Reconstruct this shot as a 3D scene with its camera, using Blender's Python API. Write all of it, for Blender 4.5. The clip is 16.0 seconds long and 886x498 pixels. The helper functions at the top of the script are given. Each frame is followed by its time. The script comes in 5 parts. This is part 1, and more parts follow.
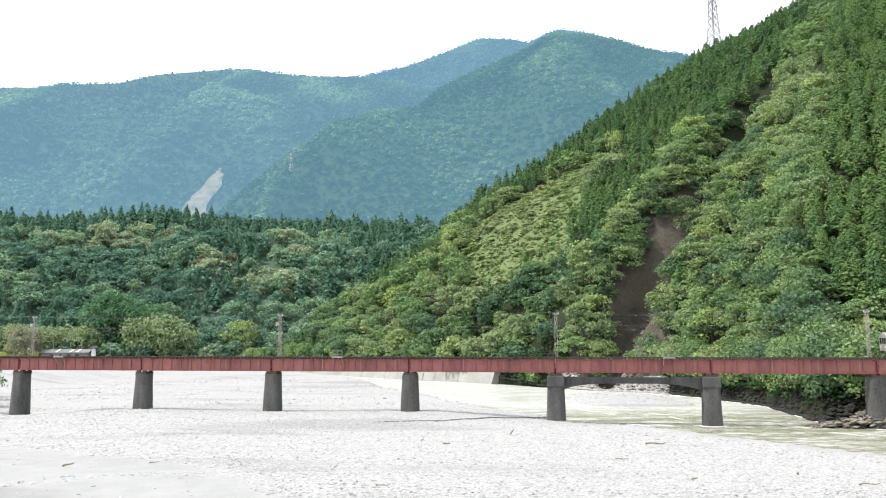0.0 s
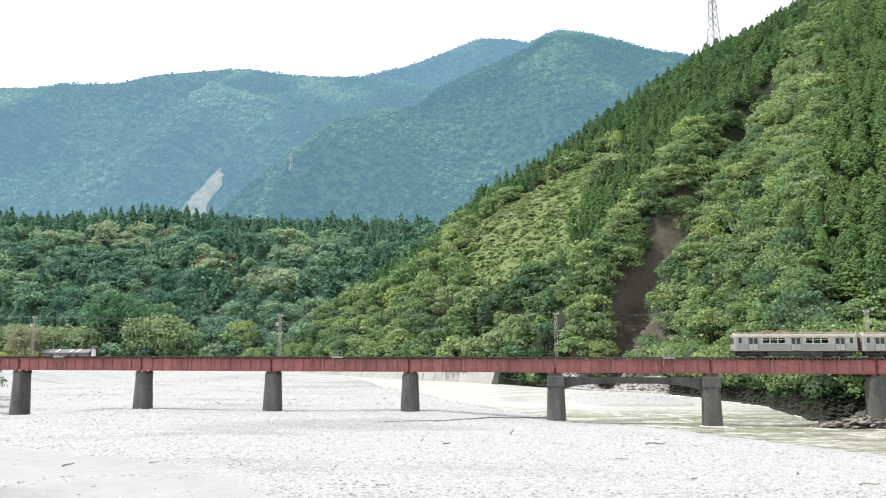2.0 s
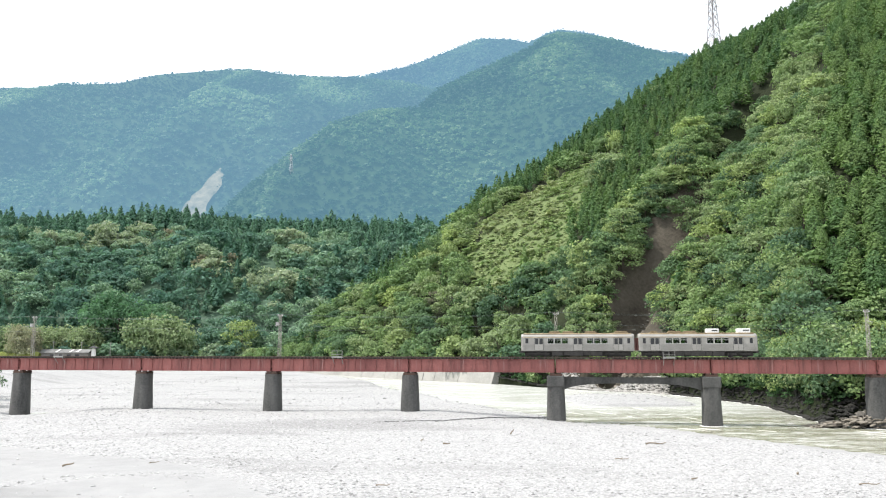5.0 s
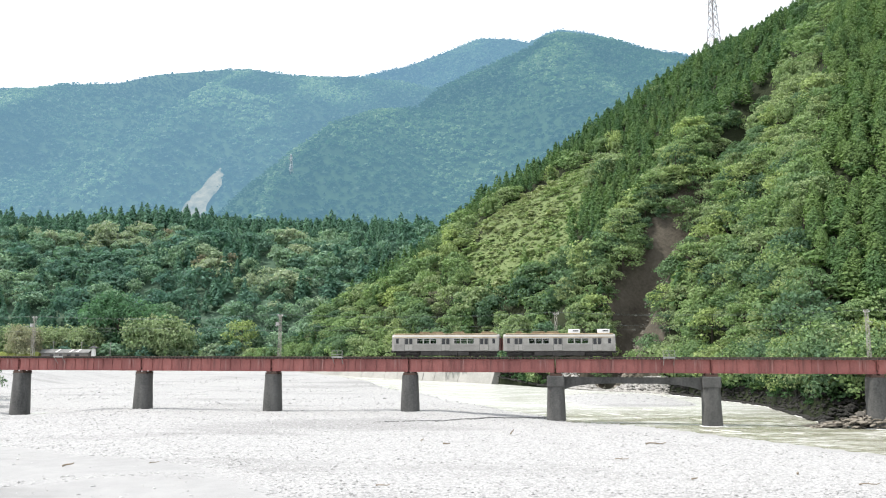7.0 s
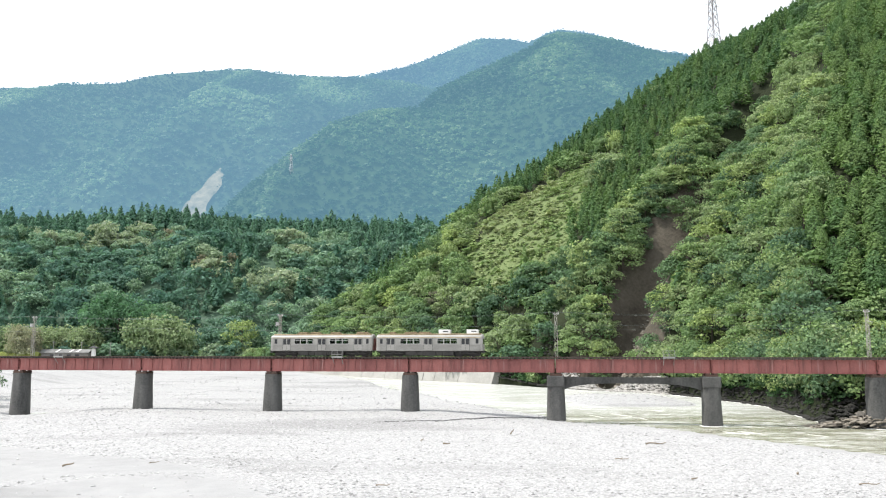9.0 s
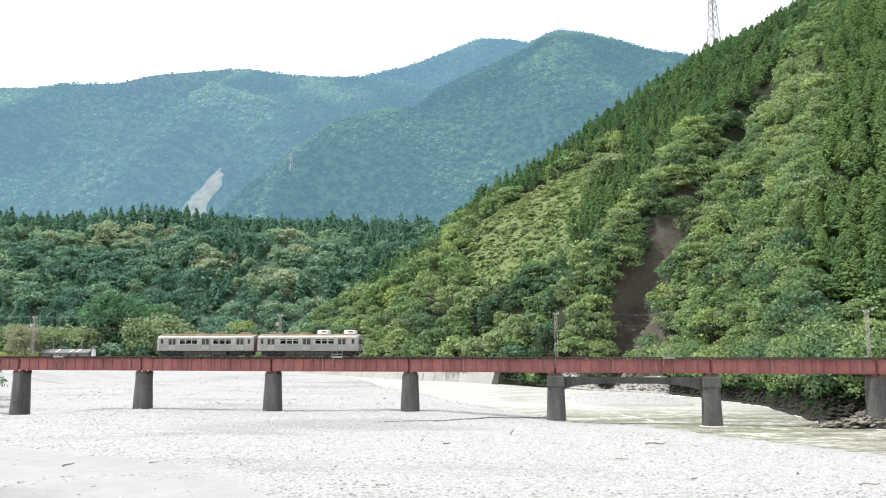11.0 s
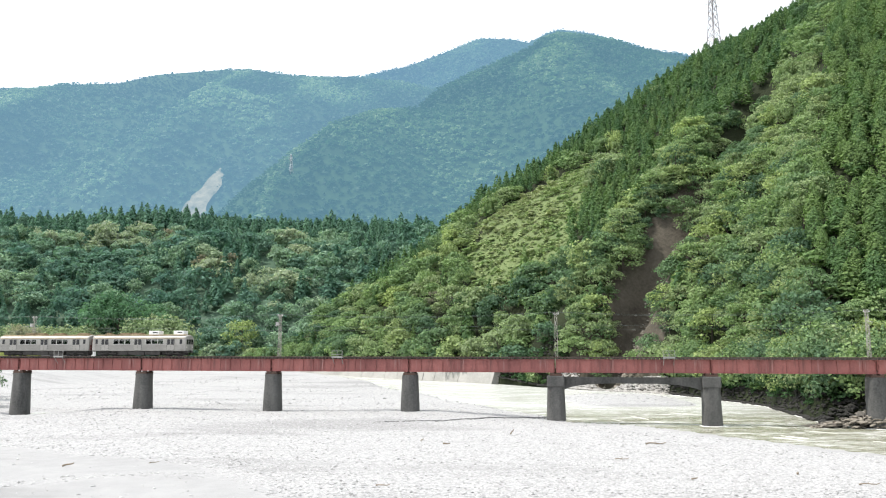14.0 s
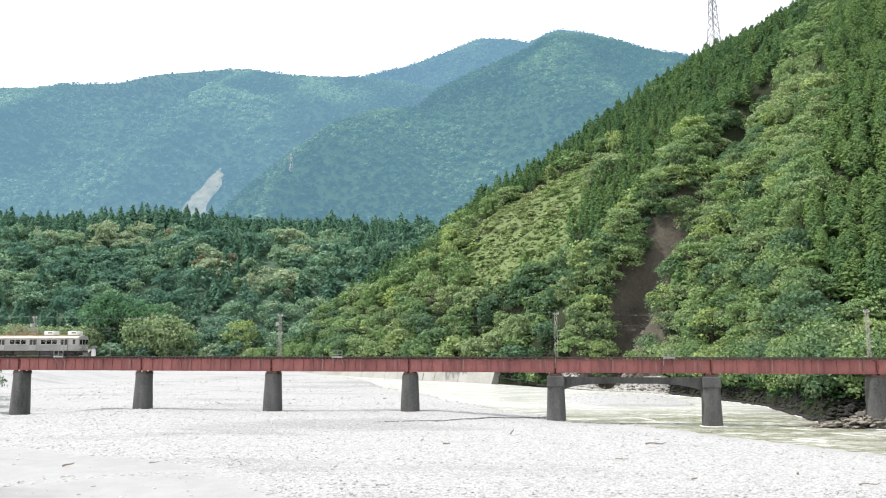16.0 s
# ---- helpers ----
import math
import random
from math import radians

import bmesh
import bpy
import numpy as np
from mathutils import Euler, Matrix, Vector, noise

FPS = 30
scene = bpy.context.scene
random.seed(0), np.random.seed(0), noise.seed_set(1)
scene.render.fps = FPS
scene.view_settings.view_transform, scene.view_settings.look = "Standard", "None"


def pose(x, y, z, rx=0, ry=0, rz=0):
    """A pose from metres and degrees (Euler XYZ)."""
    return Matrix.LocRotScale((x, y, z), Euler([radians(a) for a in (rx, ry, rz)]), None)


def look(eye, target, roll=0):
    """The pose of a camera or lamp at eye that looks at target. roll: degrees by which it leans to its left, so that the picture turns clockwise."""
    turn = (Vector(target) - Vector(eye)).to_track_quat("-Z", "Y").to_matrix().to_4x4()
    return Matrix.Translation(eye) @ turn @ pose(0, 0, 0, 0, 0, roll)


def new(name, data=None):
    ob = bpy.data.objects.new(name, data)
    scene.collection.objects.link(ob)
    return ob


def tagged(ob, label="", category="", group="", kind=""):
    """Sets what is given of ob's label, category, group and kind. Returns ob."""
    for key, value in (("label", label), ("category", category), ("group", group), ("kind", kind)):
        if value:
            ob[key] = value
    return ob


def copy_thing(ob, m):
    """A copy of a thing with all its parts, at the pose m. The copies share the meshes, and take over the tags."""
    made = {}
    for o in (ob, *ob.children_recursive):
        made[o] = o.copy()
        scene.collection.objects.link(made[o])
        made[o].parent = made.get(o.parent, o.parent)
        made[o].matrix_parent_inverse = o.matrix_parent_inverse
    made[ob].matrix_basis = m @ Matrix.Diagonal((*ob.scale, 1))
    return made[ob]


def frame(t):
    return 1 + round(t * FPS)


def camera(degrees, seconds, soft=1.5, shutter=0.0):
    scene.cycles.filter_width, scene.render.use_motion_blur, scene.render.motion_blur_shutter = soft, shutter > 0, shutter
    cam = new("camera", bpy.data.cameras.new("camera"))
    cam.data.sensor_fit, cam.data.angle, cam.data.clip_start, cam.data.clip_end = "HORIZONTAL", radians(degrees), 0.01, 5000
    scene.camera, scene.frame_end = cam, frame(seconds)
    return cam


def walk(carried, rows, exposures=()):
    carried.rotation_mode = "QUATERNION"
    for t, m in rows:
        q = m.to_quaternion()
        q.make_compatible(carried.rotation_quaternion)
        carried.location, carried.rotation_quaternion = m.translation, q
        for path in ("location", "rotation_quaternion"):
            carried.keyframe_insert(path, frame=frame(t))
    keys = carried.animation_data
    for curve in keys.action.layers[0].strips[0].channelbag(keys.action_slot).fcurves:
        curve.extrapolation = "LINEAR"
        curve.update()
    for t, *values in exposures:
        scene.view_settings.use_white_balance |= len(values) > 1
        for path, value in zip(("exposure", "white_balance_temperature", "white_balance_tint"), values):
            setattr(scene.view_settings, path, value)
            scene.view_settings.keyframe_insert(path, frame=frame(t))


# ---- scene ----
# camera: stands still on the near bank, just above rail height
cam = camera(60.0, 16.0, soft=1.1)
EYE = (0.0, 0.0, 11.6)
VIEW = look(EYE, (0.0, 100.0, 11.6 + 100.0 * math.tan(radians(7.447))))
walk(cam, [(0.0, VIEW), (16.0, VIEW)], exposures=[(0.0, 0.68), (16.0, 0.68)])

# ---- light: high sun from the left of the river, hazy bright sky ----
SUN_EL, SUN_AZ = radians(58.0), math.atan2(-0.97, -0.12)
world = bpy.data.worlds.new("sky")
scene.world = world
world.use_nodes = True
wn = world.node_tree
sky = wn.nodes.new("ShaderNodeTexSky")
sky.sky_type, sky.sun_disc = "NISHITA", False
sky.sun_elevation, sky.sun_rotation = SUN_EL, SUN_AZ
sky.air_density, sky.dust_density, sky.ozone_density = 1.0, 3.0, 1.0
haze = wn.nodes.new("ShaderNodeMix")
haze.data_type = "RGBA"
haze.inputs[0].default_value = 0.8
haze.inputs[7].default_value = (7.6, 7.9, 8.3, 1)
wn.links.new(sky.outputs[0], haze.inputs[6])
wn.nodes["Background"].inputs["Strength"].default_value = 0.13
wn.links.new(haze.outputs[2], wn.nodes["Background"].inputs["Color"])
sun = new("sun", bpy.data.lights.new("sun", "SUN"))
sun.data.energy, sun.data.angle, sun.data.color = 3.5, radians(0.6), (1.0, 0.965, 0.91)
sun_dir = Vector((math.sin(SUN_AZ) * math.cos(SUN_EL), math.cos(SUN_AZ) * math.cos(SUN_EL), math.sin(SUN_EL)))
sun.matrix_world = look(sun_dir * 400, (0, 0, 0))


# ---- materials ----
class Mat:
    """A small builder of node materials."""

    def __init__(self, name, rough=0.8, metal=0.0):
        self.m = bpy.data.materials.new(name)
        self.m.use_nodes = True
        self.t = self.m.node_tree
        self.b = self.t.nodes["Principled BSDF"]
        self.b.inputs["Roughness"].default_value = rough
        self.b.inputs["Metallic"].default_value = metal
        self.co = None

    def n(self, kind, **values):
        node = self.t.nodes.new(kind)
        for k, v in values.items():
            node.inputs[k.replace("_", " ")].default_value = v
        return node

    def link(self, a, b):
        self.t.links.new(a, b)

    def coords(self):
        if self.co is None:
            self.co = self.n("ShaderNodeNewGeometry").outputs["Position"]
        return self.co

    def local(self):
        self.co = self.n("ShaderNodeTexCoord").outputs["Object"]
        return self

    def noise(self, scale, detail=4.0, stretch=None, rough=0.6):
        tex = self.n("ShaderNodeTexNoise", Scale=scale, Detail=detail, Roughness=rough)
        src = self.coords()
        if stretch:
            mp = self.n("ShaderNodeMapping")
            mp.inputs["Scale"].default_value = stretch
            self.link(src, mp.inputs[0])
            src = mp.outputs[0]
        self.link(src, tex.inputs["Vector"])
        return tex.outputs["Fac"]

    def ramp(self, fac, stops):
        r = self.n("ShaderNodeValToRGB")
        el = r.color_ramp.elements
        while len(el) < len(stops):
            el.new(0.5)
        for e, (pos, col) in zip(el, stops):
            e.position, e.color = pos, (*col, 1)
        self.link(fac, r.inputs[0])
        return r.outputs[0]

    def mix(self, fac, a, b, mode="MIX"):
        x = self.t.nodes.new("ShaderNodeMix")
        x.data_type, x.blend_type = "RGBA", mode
        for sock, val in ((x.inputs[0], fac), (x.inputs[6], a), (x.inputs[7], b)):
            if isinstance(val, bpy.types.NodeSocket):
                self.link(val, sock)
            else:
                sock.default_value = val if isinstance(val, float) else (*val, 1)
        return x.outputs[2]

    def math(self, op, a, b=0.0):
        x = self.t.nodes.new("ShaderNodeMath")
        x.operation = op
        for sock, val in zip(x.inputs, (a, b)):
            if isinstance(val, bpy.types.NodeSocket):
                self.link(val, sock)
            else:
                sock.default_value = val
        return x.outputs[0]

    def color(self, sock):
        self.link(sock, self.b.inputs["Base Color"])
        return self

    def bump(self, fac, dist, strength=0.6):
        bp = self.n("ShaderNodeBump", Strength=strength, Distance=dist)
        self.link(fac, bp.inputs["Height"])
        self.link(bp.outputs[0], self.b.inputs["Normal"])
        return self


def mottled(name, dark, light, big, small, rough=0.85, metal=0.0, bump=0.0, local=False, stretch=None):
    """A surface with stains at one scale and grain at another."""
    k = Mat(name, rough, metal)
    if local:
        k.local()
    a, b = k.noise(big, 4, stretch), k.noise(small, 3)
    f = k.math("ADD", k.math("MULTIPLY", a, 0.65), k.math("MULTIPLY", b, 0.35))
    k.color(k.ramp(f, [(0.3, dark), (0.7, light)]))
    if bump:
        k.bump(b, bump)
    return k.m


def leafy(name, cols, tone="attr", rough=0.75, glow=None, spread=1.0):
    """Foliage: hue varies tree by tree, lightness leaf by leaf; leaves let some light through."""
    k = Mat(name, rough)
    if tone == "attr":
        at = k.n("ShaderNodeAttribute")
        at.attribute_name = "tone"
        src = at.outputs["Fac"]
    else:
        src = k.n("ShaderNodeObjectInfo").outputs["Random"]
    base = k.ramp(src, [(i / (len(cols) - 1), c) for i, c in enumerate(cols)])
    isl = k.n("ShaderNodeNewGeometry").outputs["Random Per Island"]
    lv = k.ramp(isl, [(0.0, tuple(1 - spread * v for v in (0.38, 0.34, 0.38))), (1.0, tuple(1 + spread * v for v in (0.35, 0.3, 0.2)))])
    col = k.mix(1.0, base, lv, "MULTIPLY")
    k.color(col)
    tr = k.n("ShaderNodeBsdfTranslucent")
    k.link(k.mix(1.0, col, (1.0, 1.12, 0.8), "MULTIPLY"), tr.inputs["Color"])
    mx = k.n("ShaderNodeMixShader", Fac=0.36)
    k.b.inputs["Specular IOR Level"].default_value = 0.25
    k.link(k.b.outputs[0], mx.inputs[1])
    k.link(tr.outputs[0], mx.inputs[2])
    last = mx.outputs[0]
    # glow paints distance haze into the leaves as emission
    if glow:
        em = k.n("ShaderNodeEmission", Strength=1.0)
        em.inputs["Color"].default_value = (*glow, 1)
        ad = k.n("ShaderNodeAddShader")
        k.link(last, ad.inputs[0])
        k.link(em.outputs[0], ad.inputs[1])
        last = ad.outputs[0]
    k.link(last, k.t.nodes["Material Output"].inputs["Surface"])
    return k.m


def soil(name, dark, light, scale, glow=None):
    k = Mat(name, 0.95)
    a, b = k.noise(scale, 5), k.noise(scale * 9, 3)
    k.color(k.ramp(k.math("ADD", k.math("MULTIPLY", a, 0.6), k.math("MULTIPLY", b, 0.4)), [(0.3, dark), (0.7, light)]))
    k.b.inputs["Specular IOR Level"].default_value = 0.1
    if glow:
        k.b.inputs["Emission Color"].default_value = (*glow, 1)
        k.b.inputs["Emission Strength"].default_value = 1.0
    return k.m


BROAD_COLS = [(0.085, 0.155, 0.097), (0.138, 0.22, 0.112), (0.203, 0.298, 0.132), (0.235, 0.3, 0.168), (0.285, 0.365, 0.148)]
M_BROAD = leafy("broad_leaves", BROAD_COLS)
M_BROAD_ONE = leafy("broad_leaves_single", BROAD_COLS, "object")
M_DEEP = leafy("deep_green_leaves", [(0.09, 0.19, 0.11), (0.11, 0.22, 0.12)], "object")
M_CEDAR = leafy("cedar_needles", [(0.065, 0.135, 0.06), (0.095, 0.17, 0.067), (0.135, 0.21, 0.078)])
M_SHRUB = leafy("shrub_leaves", [(0.2, 0.29, 0.13), (0.26, 0.335, 0.16), (0.31, 0.35, 0.2)])
M_BAMBOO = leafy("bamboo_leaves", [(0.19, 0.27, 0.15), (0.26, 0.33, 0.19), (0.33, 0.36, 0.235)])
M_DRY = leafy("dry_bamboo_leaves", [(0.27, 0.25, 0.2), (0.35, 0.32, 0.26), (0.29, 0.3, 0.21)])
# ridge greens turned bluish: distance haze is mixed into these leaf colours
M_RIDGE = leafy("ridge_leaves", [(0.085, 0.18, 0.15), (0.13, 0.235, 0.185), (0.2, 0.31, 0.22), (0.3, 0.36, 0.26)])
M_RIDGE_CEDAR = leafy("ridge_needles", [(0.07, 0.16, 0.12), (0.11, 0.215, 0.155)])
# distant backdrop mountains glow: haze, daylight scattered in the air, painted in as emission
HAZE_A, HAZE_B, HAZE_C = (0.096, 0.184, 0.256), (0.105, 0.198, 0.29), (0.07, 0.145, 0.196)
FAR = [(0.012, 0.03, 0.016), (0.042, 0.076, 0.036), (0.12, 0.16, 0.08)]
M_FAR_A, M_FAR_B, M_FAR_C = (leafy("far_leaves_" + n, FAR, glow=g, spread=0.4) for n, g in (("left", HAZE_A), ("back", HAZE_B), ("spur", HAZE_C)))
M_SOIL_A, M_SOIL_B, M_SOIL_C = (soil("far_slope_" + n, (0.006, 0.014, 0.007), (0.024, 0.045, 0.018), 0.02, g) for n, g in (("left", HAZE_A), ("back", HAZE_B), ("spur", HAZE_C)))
# the scar carries its mountain's painted haze glow too
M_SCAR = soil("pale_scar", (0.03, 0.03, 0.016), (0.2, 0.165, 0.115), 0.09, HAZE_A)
kh = Mat("undergrowth", 0.95)
kh.b.inputs["Specular IOR Level"].default_value = 0.1
hn, hf = kh.noise(0.12, 5), kh.noise(1.1, 4)
hmix = kh.math("ADD", kh.math("MULTIPLY", hn, 0.6), kh.math("MULTIPLY", hf, 0.4))
green = kh.ramp(hmix, [(0.3, (0.014, 0.018, 0.011)), (0.7, (0.035, 0.043, 0.022))])
brown = kh.ramp(hmix, [(0.3, (0.042, 0.037, 0.029)), (0.7, (0.125, 0.112, 0.09))])
ha = kh.n("ShaderNodeAttribute")
ha.attribute_name = "tone"
bare = kh.ramp(kh.math("ADD", ha.outputs["Fac"], kh.math("MULTIPLY", kh.math("SUBTRACT", hf, 0.5), 0.7)), [(0.4, (0, 0, 0)), (0.6, (1, 1, 1))])
M_HILL = kh.color(kh.mix(bare, green, brown)).bump(hf, 0.5).m
# lighter floor paints haze into the dark gaps between ridge trees
M_RIDGE_FLOOR = soil("ridge_undergrowth", (0.045, 0.085, 0.06), (0.1, 0.15, 0.1), 0.1)
M_CLEAR = soil("cleared_grass", (0.075, 0.105, 0.045), (0.155, 0.195, 0.085), 0.12)
M_BARK = mottled("bark", (0.03, 0.024, 0.018), (0.085, 0.07, 0.053), 0.8, 9.0)


# ---- small builders ----
def rng_of(seed):
    return np.random.default_rng(seed)


def mesh_from(name, verts, faces, mat, tone=None, smooth=False):
    """A mesh from arrays: verts (n, 3) and faces (m, 3) or (m, 4)."""
    me = bpy.data.meshes.new(name)
    verts, faces = np.asarray(verts, np.float32), np.asarray(faces, np.int32)
    k = faces.shape[1]
    me.vertices.add(len(verts))
    me.vertices.foreach_set("co", verts.ravel())
    me.loops.add(faces.size)
    me.loops.foreach_set("vertex_index", faces.ravel())
    me.polygons.add(len(faces))
    me.polygons.foreach_set("loop_start", np.arange(0, faces.size, k, dtype=np.int32))
    me.polygons.foreach_set("use_smooth", np.full(len(faces), smooth))
    if tone is not None:
        at = me.attributes.new("tone", "FLOAT", "POINT")
        at.data.foreach_set("value", np.asarray(tone, np.float32))
    me.materials.append(mat)
    me.update(calc_edges=True)
    return me


def part(name, bm, material, parent, label=""):
    """Links a bmesh, or a ready mesh, as one mesh object under a thing or a part."""
    if isinstance(bm, bmesh.types.BMesh):
        me = bpy.data.meshes.new(name)
        bm.to_mesh(me)
        bm.free()
        me.materials.append(material)
    else:
        me = bm
    ob = new(name, me)
    ob.parent = parent
    return tagged(ob, label)


def box(bm, x0, x1, y0, y1, z0, z1, bevel=0.0):
    r = bmesh.ops.create_cube(bm, size=1.0, matrix=Matrix.LocRotScale(((x0 + x1) / 2, (y0 + y1) / 2, (z0 + z1) / 2), None, (abs(x1 - x0), abs(y1 - y0), abs(z1 - z0))))
    if bevel:
        ed = list({e for v in r["verts"] for e in v.link_edges})
        bmesh.ops.bevel(bm, geom=ed, offset=bevel, segments=2, affect="EDGES", profile=0.6)
    return bm


def boxes(*rows, bevel=0.0):
    bm = bmesh.new()
    for r in rows:
        box(bm, *r, bevel=bevel)
    return bm


def rod(bm, a, b, r, n=8, r2=None):
    a, b = Vector(a), Vector(b)
    m = Matrix.Translation((a + b) / 2) @ (b - a).to_track_quat("Z", "Y").to_matrix().to_4x4()
    bmesh.ops.create_cone(bm, cap_ends=True, segments=n, radius1=r, radius2=r if r2 is None else r2, depth=(b - a).length, matrix=m)
    return bm


def tube(bm, pts, r, n=5):
    """One unbroken tube along the points."""
    pts = [Vector(p) for p in pts]
    rings = []
    for i, p in enumerate(pts):
        d = (pts[min(i + 1, len(pts) - 1)] - pts[max(i - 1, 0)]).normalized()
        q = d.to_track_quat("Z", "Y")
        rings.append([bm.verts.new(p + q @ Vector((math.cos(6.2832 * k / n) * r, math.sin(6.2832 * k / n) * r, 0))) for k in range(n)])
    for a, b in zip(rings, rings[1:]):
        for k in range(n):
            bm.faces.new((a[k], a[(k + 1) % n], b[(k + 1) % n], b[k]))
    bm.faces.new(rings[0][::-1])
    bm.faces.new(rings[-1])
    return bm


def thing(name, label, category, group="", kind=""):
    return tagged(new(name), label, category, group, kind)


def fbm(x, y, scale, seed, octaves=4):
    """Smooth value noise on arrays, about -1 to 1."""
    out, amp, total = np.zeros_like(x, dtype=float), 1.0, 0.0
    for o in range(octaves):
        g = rng_of(seed + o).random((256, 256))
        u, v = x / scale * 2 ** o + 17.3 * o, y / scale * 2 ** o + 5.1 * o
        i, j = np.floor(u).astype(int), np.floor(v).astype(int)
        fu, fv = u - i, v - j
        fu, fv = fu * fu * (3 - 2 * fu), fv * fv * (3 - 2 * fv)
        q = lambda a, b: g[a % 256, b % 256]
        out += amp * (2 * ((q(i, j) * (1 - fu) + q(i + 1, j) * fu) * (1 - fv) + (q(i, j + 1) * (1 - fu) + q(i + 1, j + 1) * fu) * fv) - 1)
        total, amp = total + amp, amp * 0.5
    return out / total


def step(a, b, x):
    t = np.clip((x - a) / (b - a), 0, 1)
    return t * t * (3 - 2 * t)


# ---- ground: one sheet, with the river's channel in it ----
WATER = 0.15
BANK_Y = (40, 72, 83, 99, 108, 122, 133, 160, 190, 240, 289, 356, 420, 480)
BANK_X = (95, 62, 49, 37.5, 32, 19.5, 17, 6, -4, -18, -30, -59, -90, -130)


def ground_z(x, y):
    bx = np.interp(y, BANK_Y, BANK_X)
    bar = 0.95 + 0.55 * fbm(x, y * 1.3, 45, 11) + 0.12 * fbm(x, y, 6, 14, 2)
    bar += 0.5 * np.exp(-((x + 28) / 45) ** 2 - ((y - 128) / 22) ** 2)
    bar -= 0.8 * np.exp(-((x + 74) / 12) ** 2 - ((y - 140) / 14) ** 2)
    for gx, gy, gh, gr in ((-51, 132, 0.4, 14), (-28, 129, 0.15, 12), (-5, 125, 0.65, 13), (17.5, 121, -0.55, 8), (-74, 137, -0.25, 8)):
        bar = bar + gh * np.exp(-((x - gx) / gr) ** 2 - ((y - gy) / gr) ** 2)
    island = 0.95 * np.exp(-((x - 41) / 15) ** 4 - ((y - 177) / 23) ** 4)
    bed = -1.1 + 1.15 * island * 2
    z = bar + (bed - bar) * step(-3.5, 3.5, x - bx + 2.2 * fbm(x, y, 14, 31, 3))
    rise = 6.0 * step(395, 440, y) * step(-70, -110, x) + 4.0 * step(-112, -140, x) * step(430, 200, y)
    return np.where((y > 500) | (np.abs(x) > 330), -0.5, z + rise)


def sheet(name, xs, ys, zfun, mat, tone=None):
    X, Y = np.meshgrid(xs, ys)
    Z = zfun(X, Y)
    n, m = len(ys), len(xs)
    idx = np.arange(n * m).reshape(n, m)
    f = np.stack([idx[:-1, :-1], idx[:-1, 1:], idx[1:, 1:], idx[1:, :-1]], -1).reshape(-1, 4)
    return new(name, mesh_from(name, np.stack([X, Y, Z], -1).reshape(-1, 3), f, mat, None if tone is None else tone(X, Y).ravel(), smooth=True))


def sand_mask(x, y):
    """1 where smooth sand lies on the bar, 0 where it is stony."""
    w = 1.6 * fbm(x, y, 9, 77, 3)
    top = np.interp(x, (-60, -48, -36, -26, -17, -11.7, -5), (92, 86, 78.5, 75, 66, 58, 40))
    strip = np.interp(x, (-45, -34, -25, -18, -12.6), (57, 61.5, 66.5, 67, 58))
    a = step(-0.8, 0.8, top - y + w) * (0.6 + 0.4 * step(0.9, 2.0, np.abs(y - strip) + 0.5 * w)) * step(5, -5, x)
    d = x - np.interp(y, BANK_Y, BANK_X)
    b = step(-7, -5, d + 2 * w) * step(118, 95, y)
    c = step(0.15, 0.4, fbm(x, y, 26, 78, 3)) * step(120, 150, y) * 0.7 * step(20, 14, x)
    return np.clip(a + b + c, 0, 1)


km = Mat("gravel_bed", 0.9)
g2, g3 = km.noise(1.6, 4), km.noise(6.0, 2)
at = km.n("ShaderNodeAttribute")
at.attribute_name = "tone"
vor = km.n("ShaderNodeTexVoronoi", Scale=4.5)
km.link(km.coords(), vor.inputs["Vector"])
cell = km.ramp(vor.outputs["Color"], [(0.15, (0.212, 0.212, 0.211)), (0.75, (0.405, 0.404, 0.401))])
gc = km.ramp(km.math("ADD", km.math("MULTIPLY", g2, 0.5), km.math("MULTIPLY", g3, 0.5)), [(0.34, (0.163, 0.163, 0.162)), (0.56, (0.362, 0.361, 0.358))])
sand = km.ramp(km.noise(0.4, 4), [(0.3, (0.262, 0.262, 0.262)), (0.7, (0.308, 0.307, 0.305))])
gc = km.mix(0.65, gc, cell)
gc = km.mix(at.outputs["Fac"], gc, sand)
streak = km.ramp(km.noise(0.06, 5, (0.35, 1.3, 1)), [(0.36, (0.78, 0.78, 0.778)), (0.48, (1.0, 1.0, 1.0))])
gc = km.mix(1.0, gc, streak, "MULTIPLY")
M_GRAVEL = km.color(gc).bump(g3, 0.1).m
ks = Mat("river_stone", 0.85)
isl = ks.n("ShaderNodeNewGeometry").outputs["Random Per Island"]
ks.color(ks.mix(1.0, ks.ramp(isl, [(0.0, (0.186, 0.186, 0.184)), (0.2, (0.318, 0.317, 0.314)), (1.0, (0.458, 0.456, 0.452))]), ks.ramp(ks.noise(5.0, 3), [(0.3, (0.8, 0.8, 0.8)), (0.7, (1.1, 1.1, 1.1))]), "MULTIPLY"))
M_STONE = ks.m
xs = np.concatenate([np.linspace(-3200, -330, 12, endpoint=False), np.arange(-330, -150, 6), np.arange(-150, 150, 1.9), np.arange(150, 330, 6), np.linspace(330, 3200, 12)])
ys = np.concatenate([np.linspace(-1500, 0, 8, endpoint=False), np.arange(0, 45, 5), np.arange(45, 180, 1.6), np.arange(180, 500, 4), np.linspace(500, 4200, 14)])
tagged(sheet("ground", xs, ys, ground_z, M_GRAVEL, sand_mask), "pale grey gravel riverbed under bright sun", "riverbed", kind="structure")

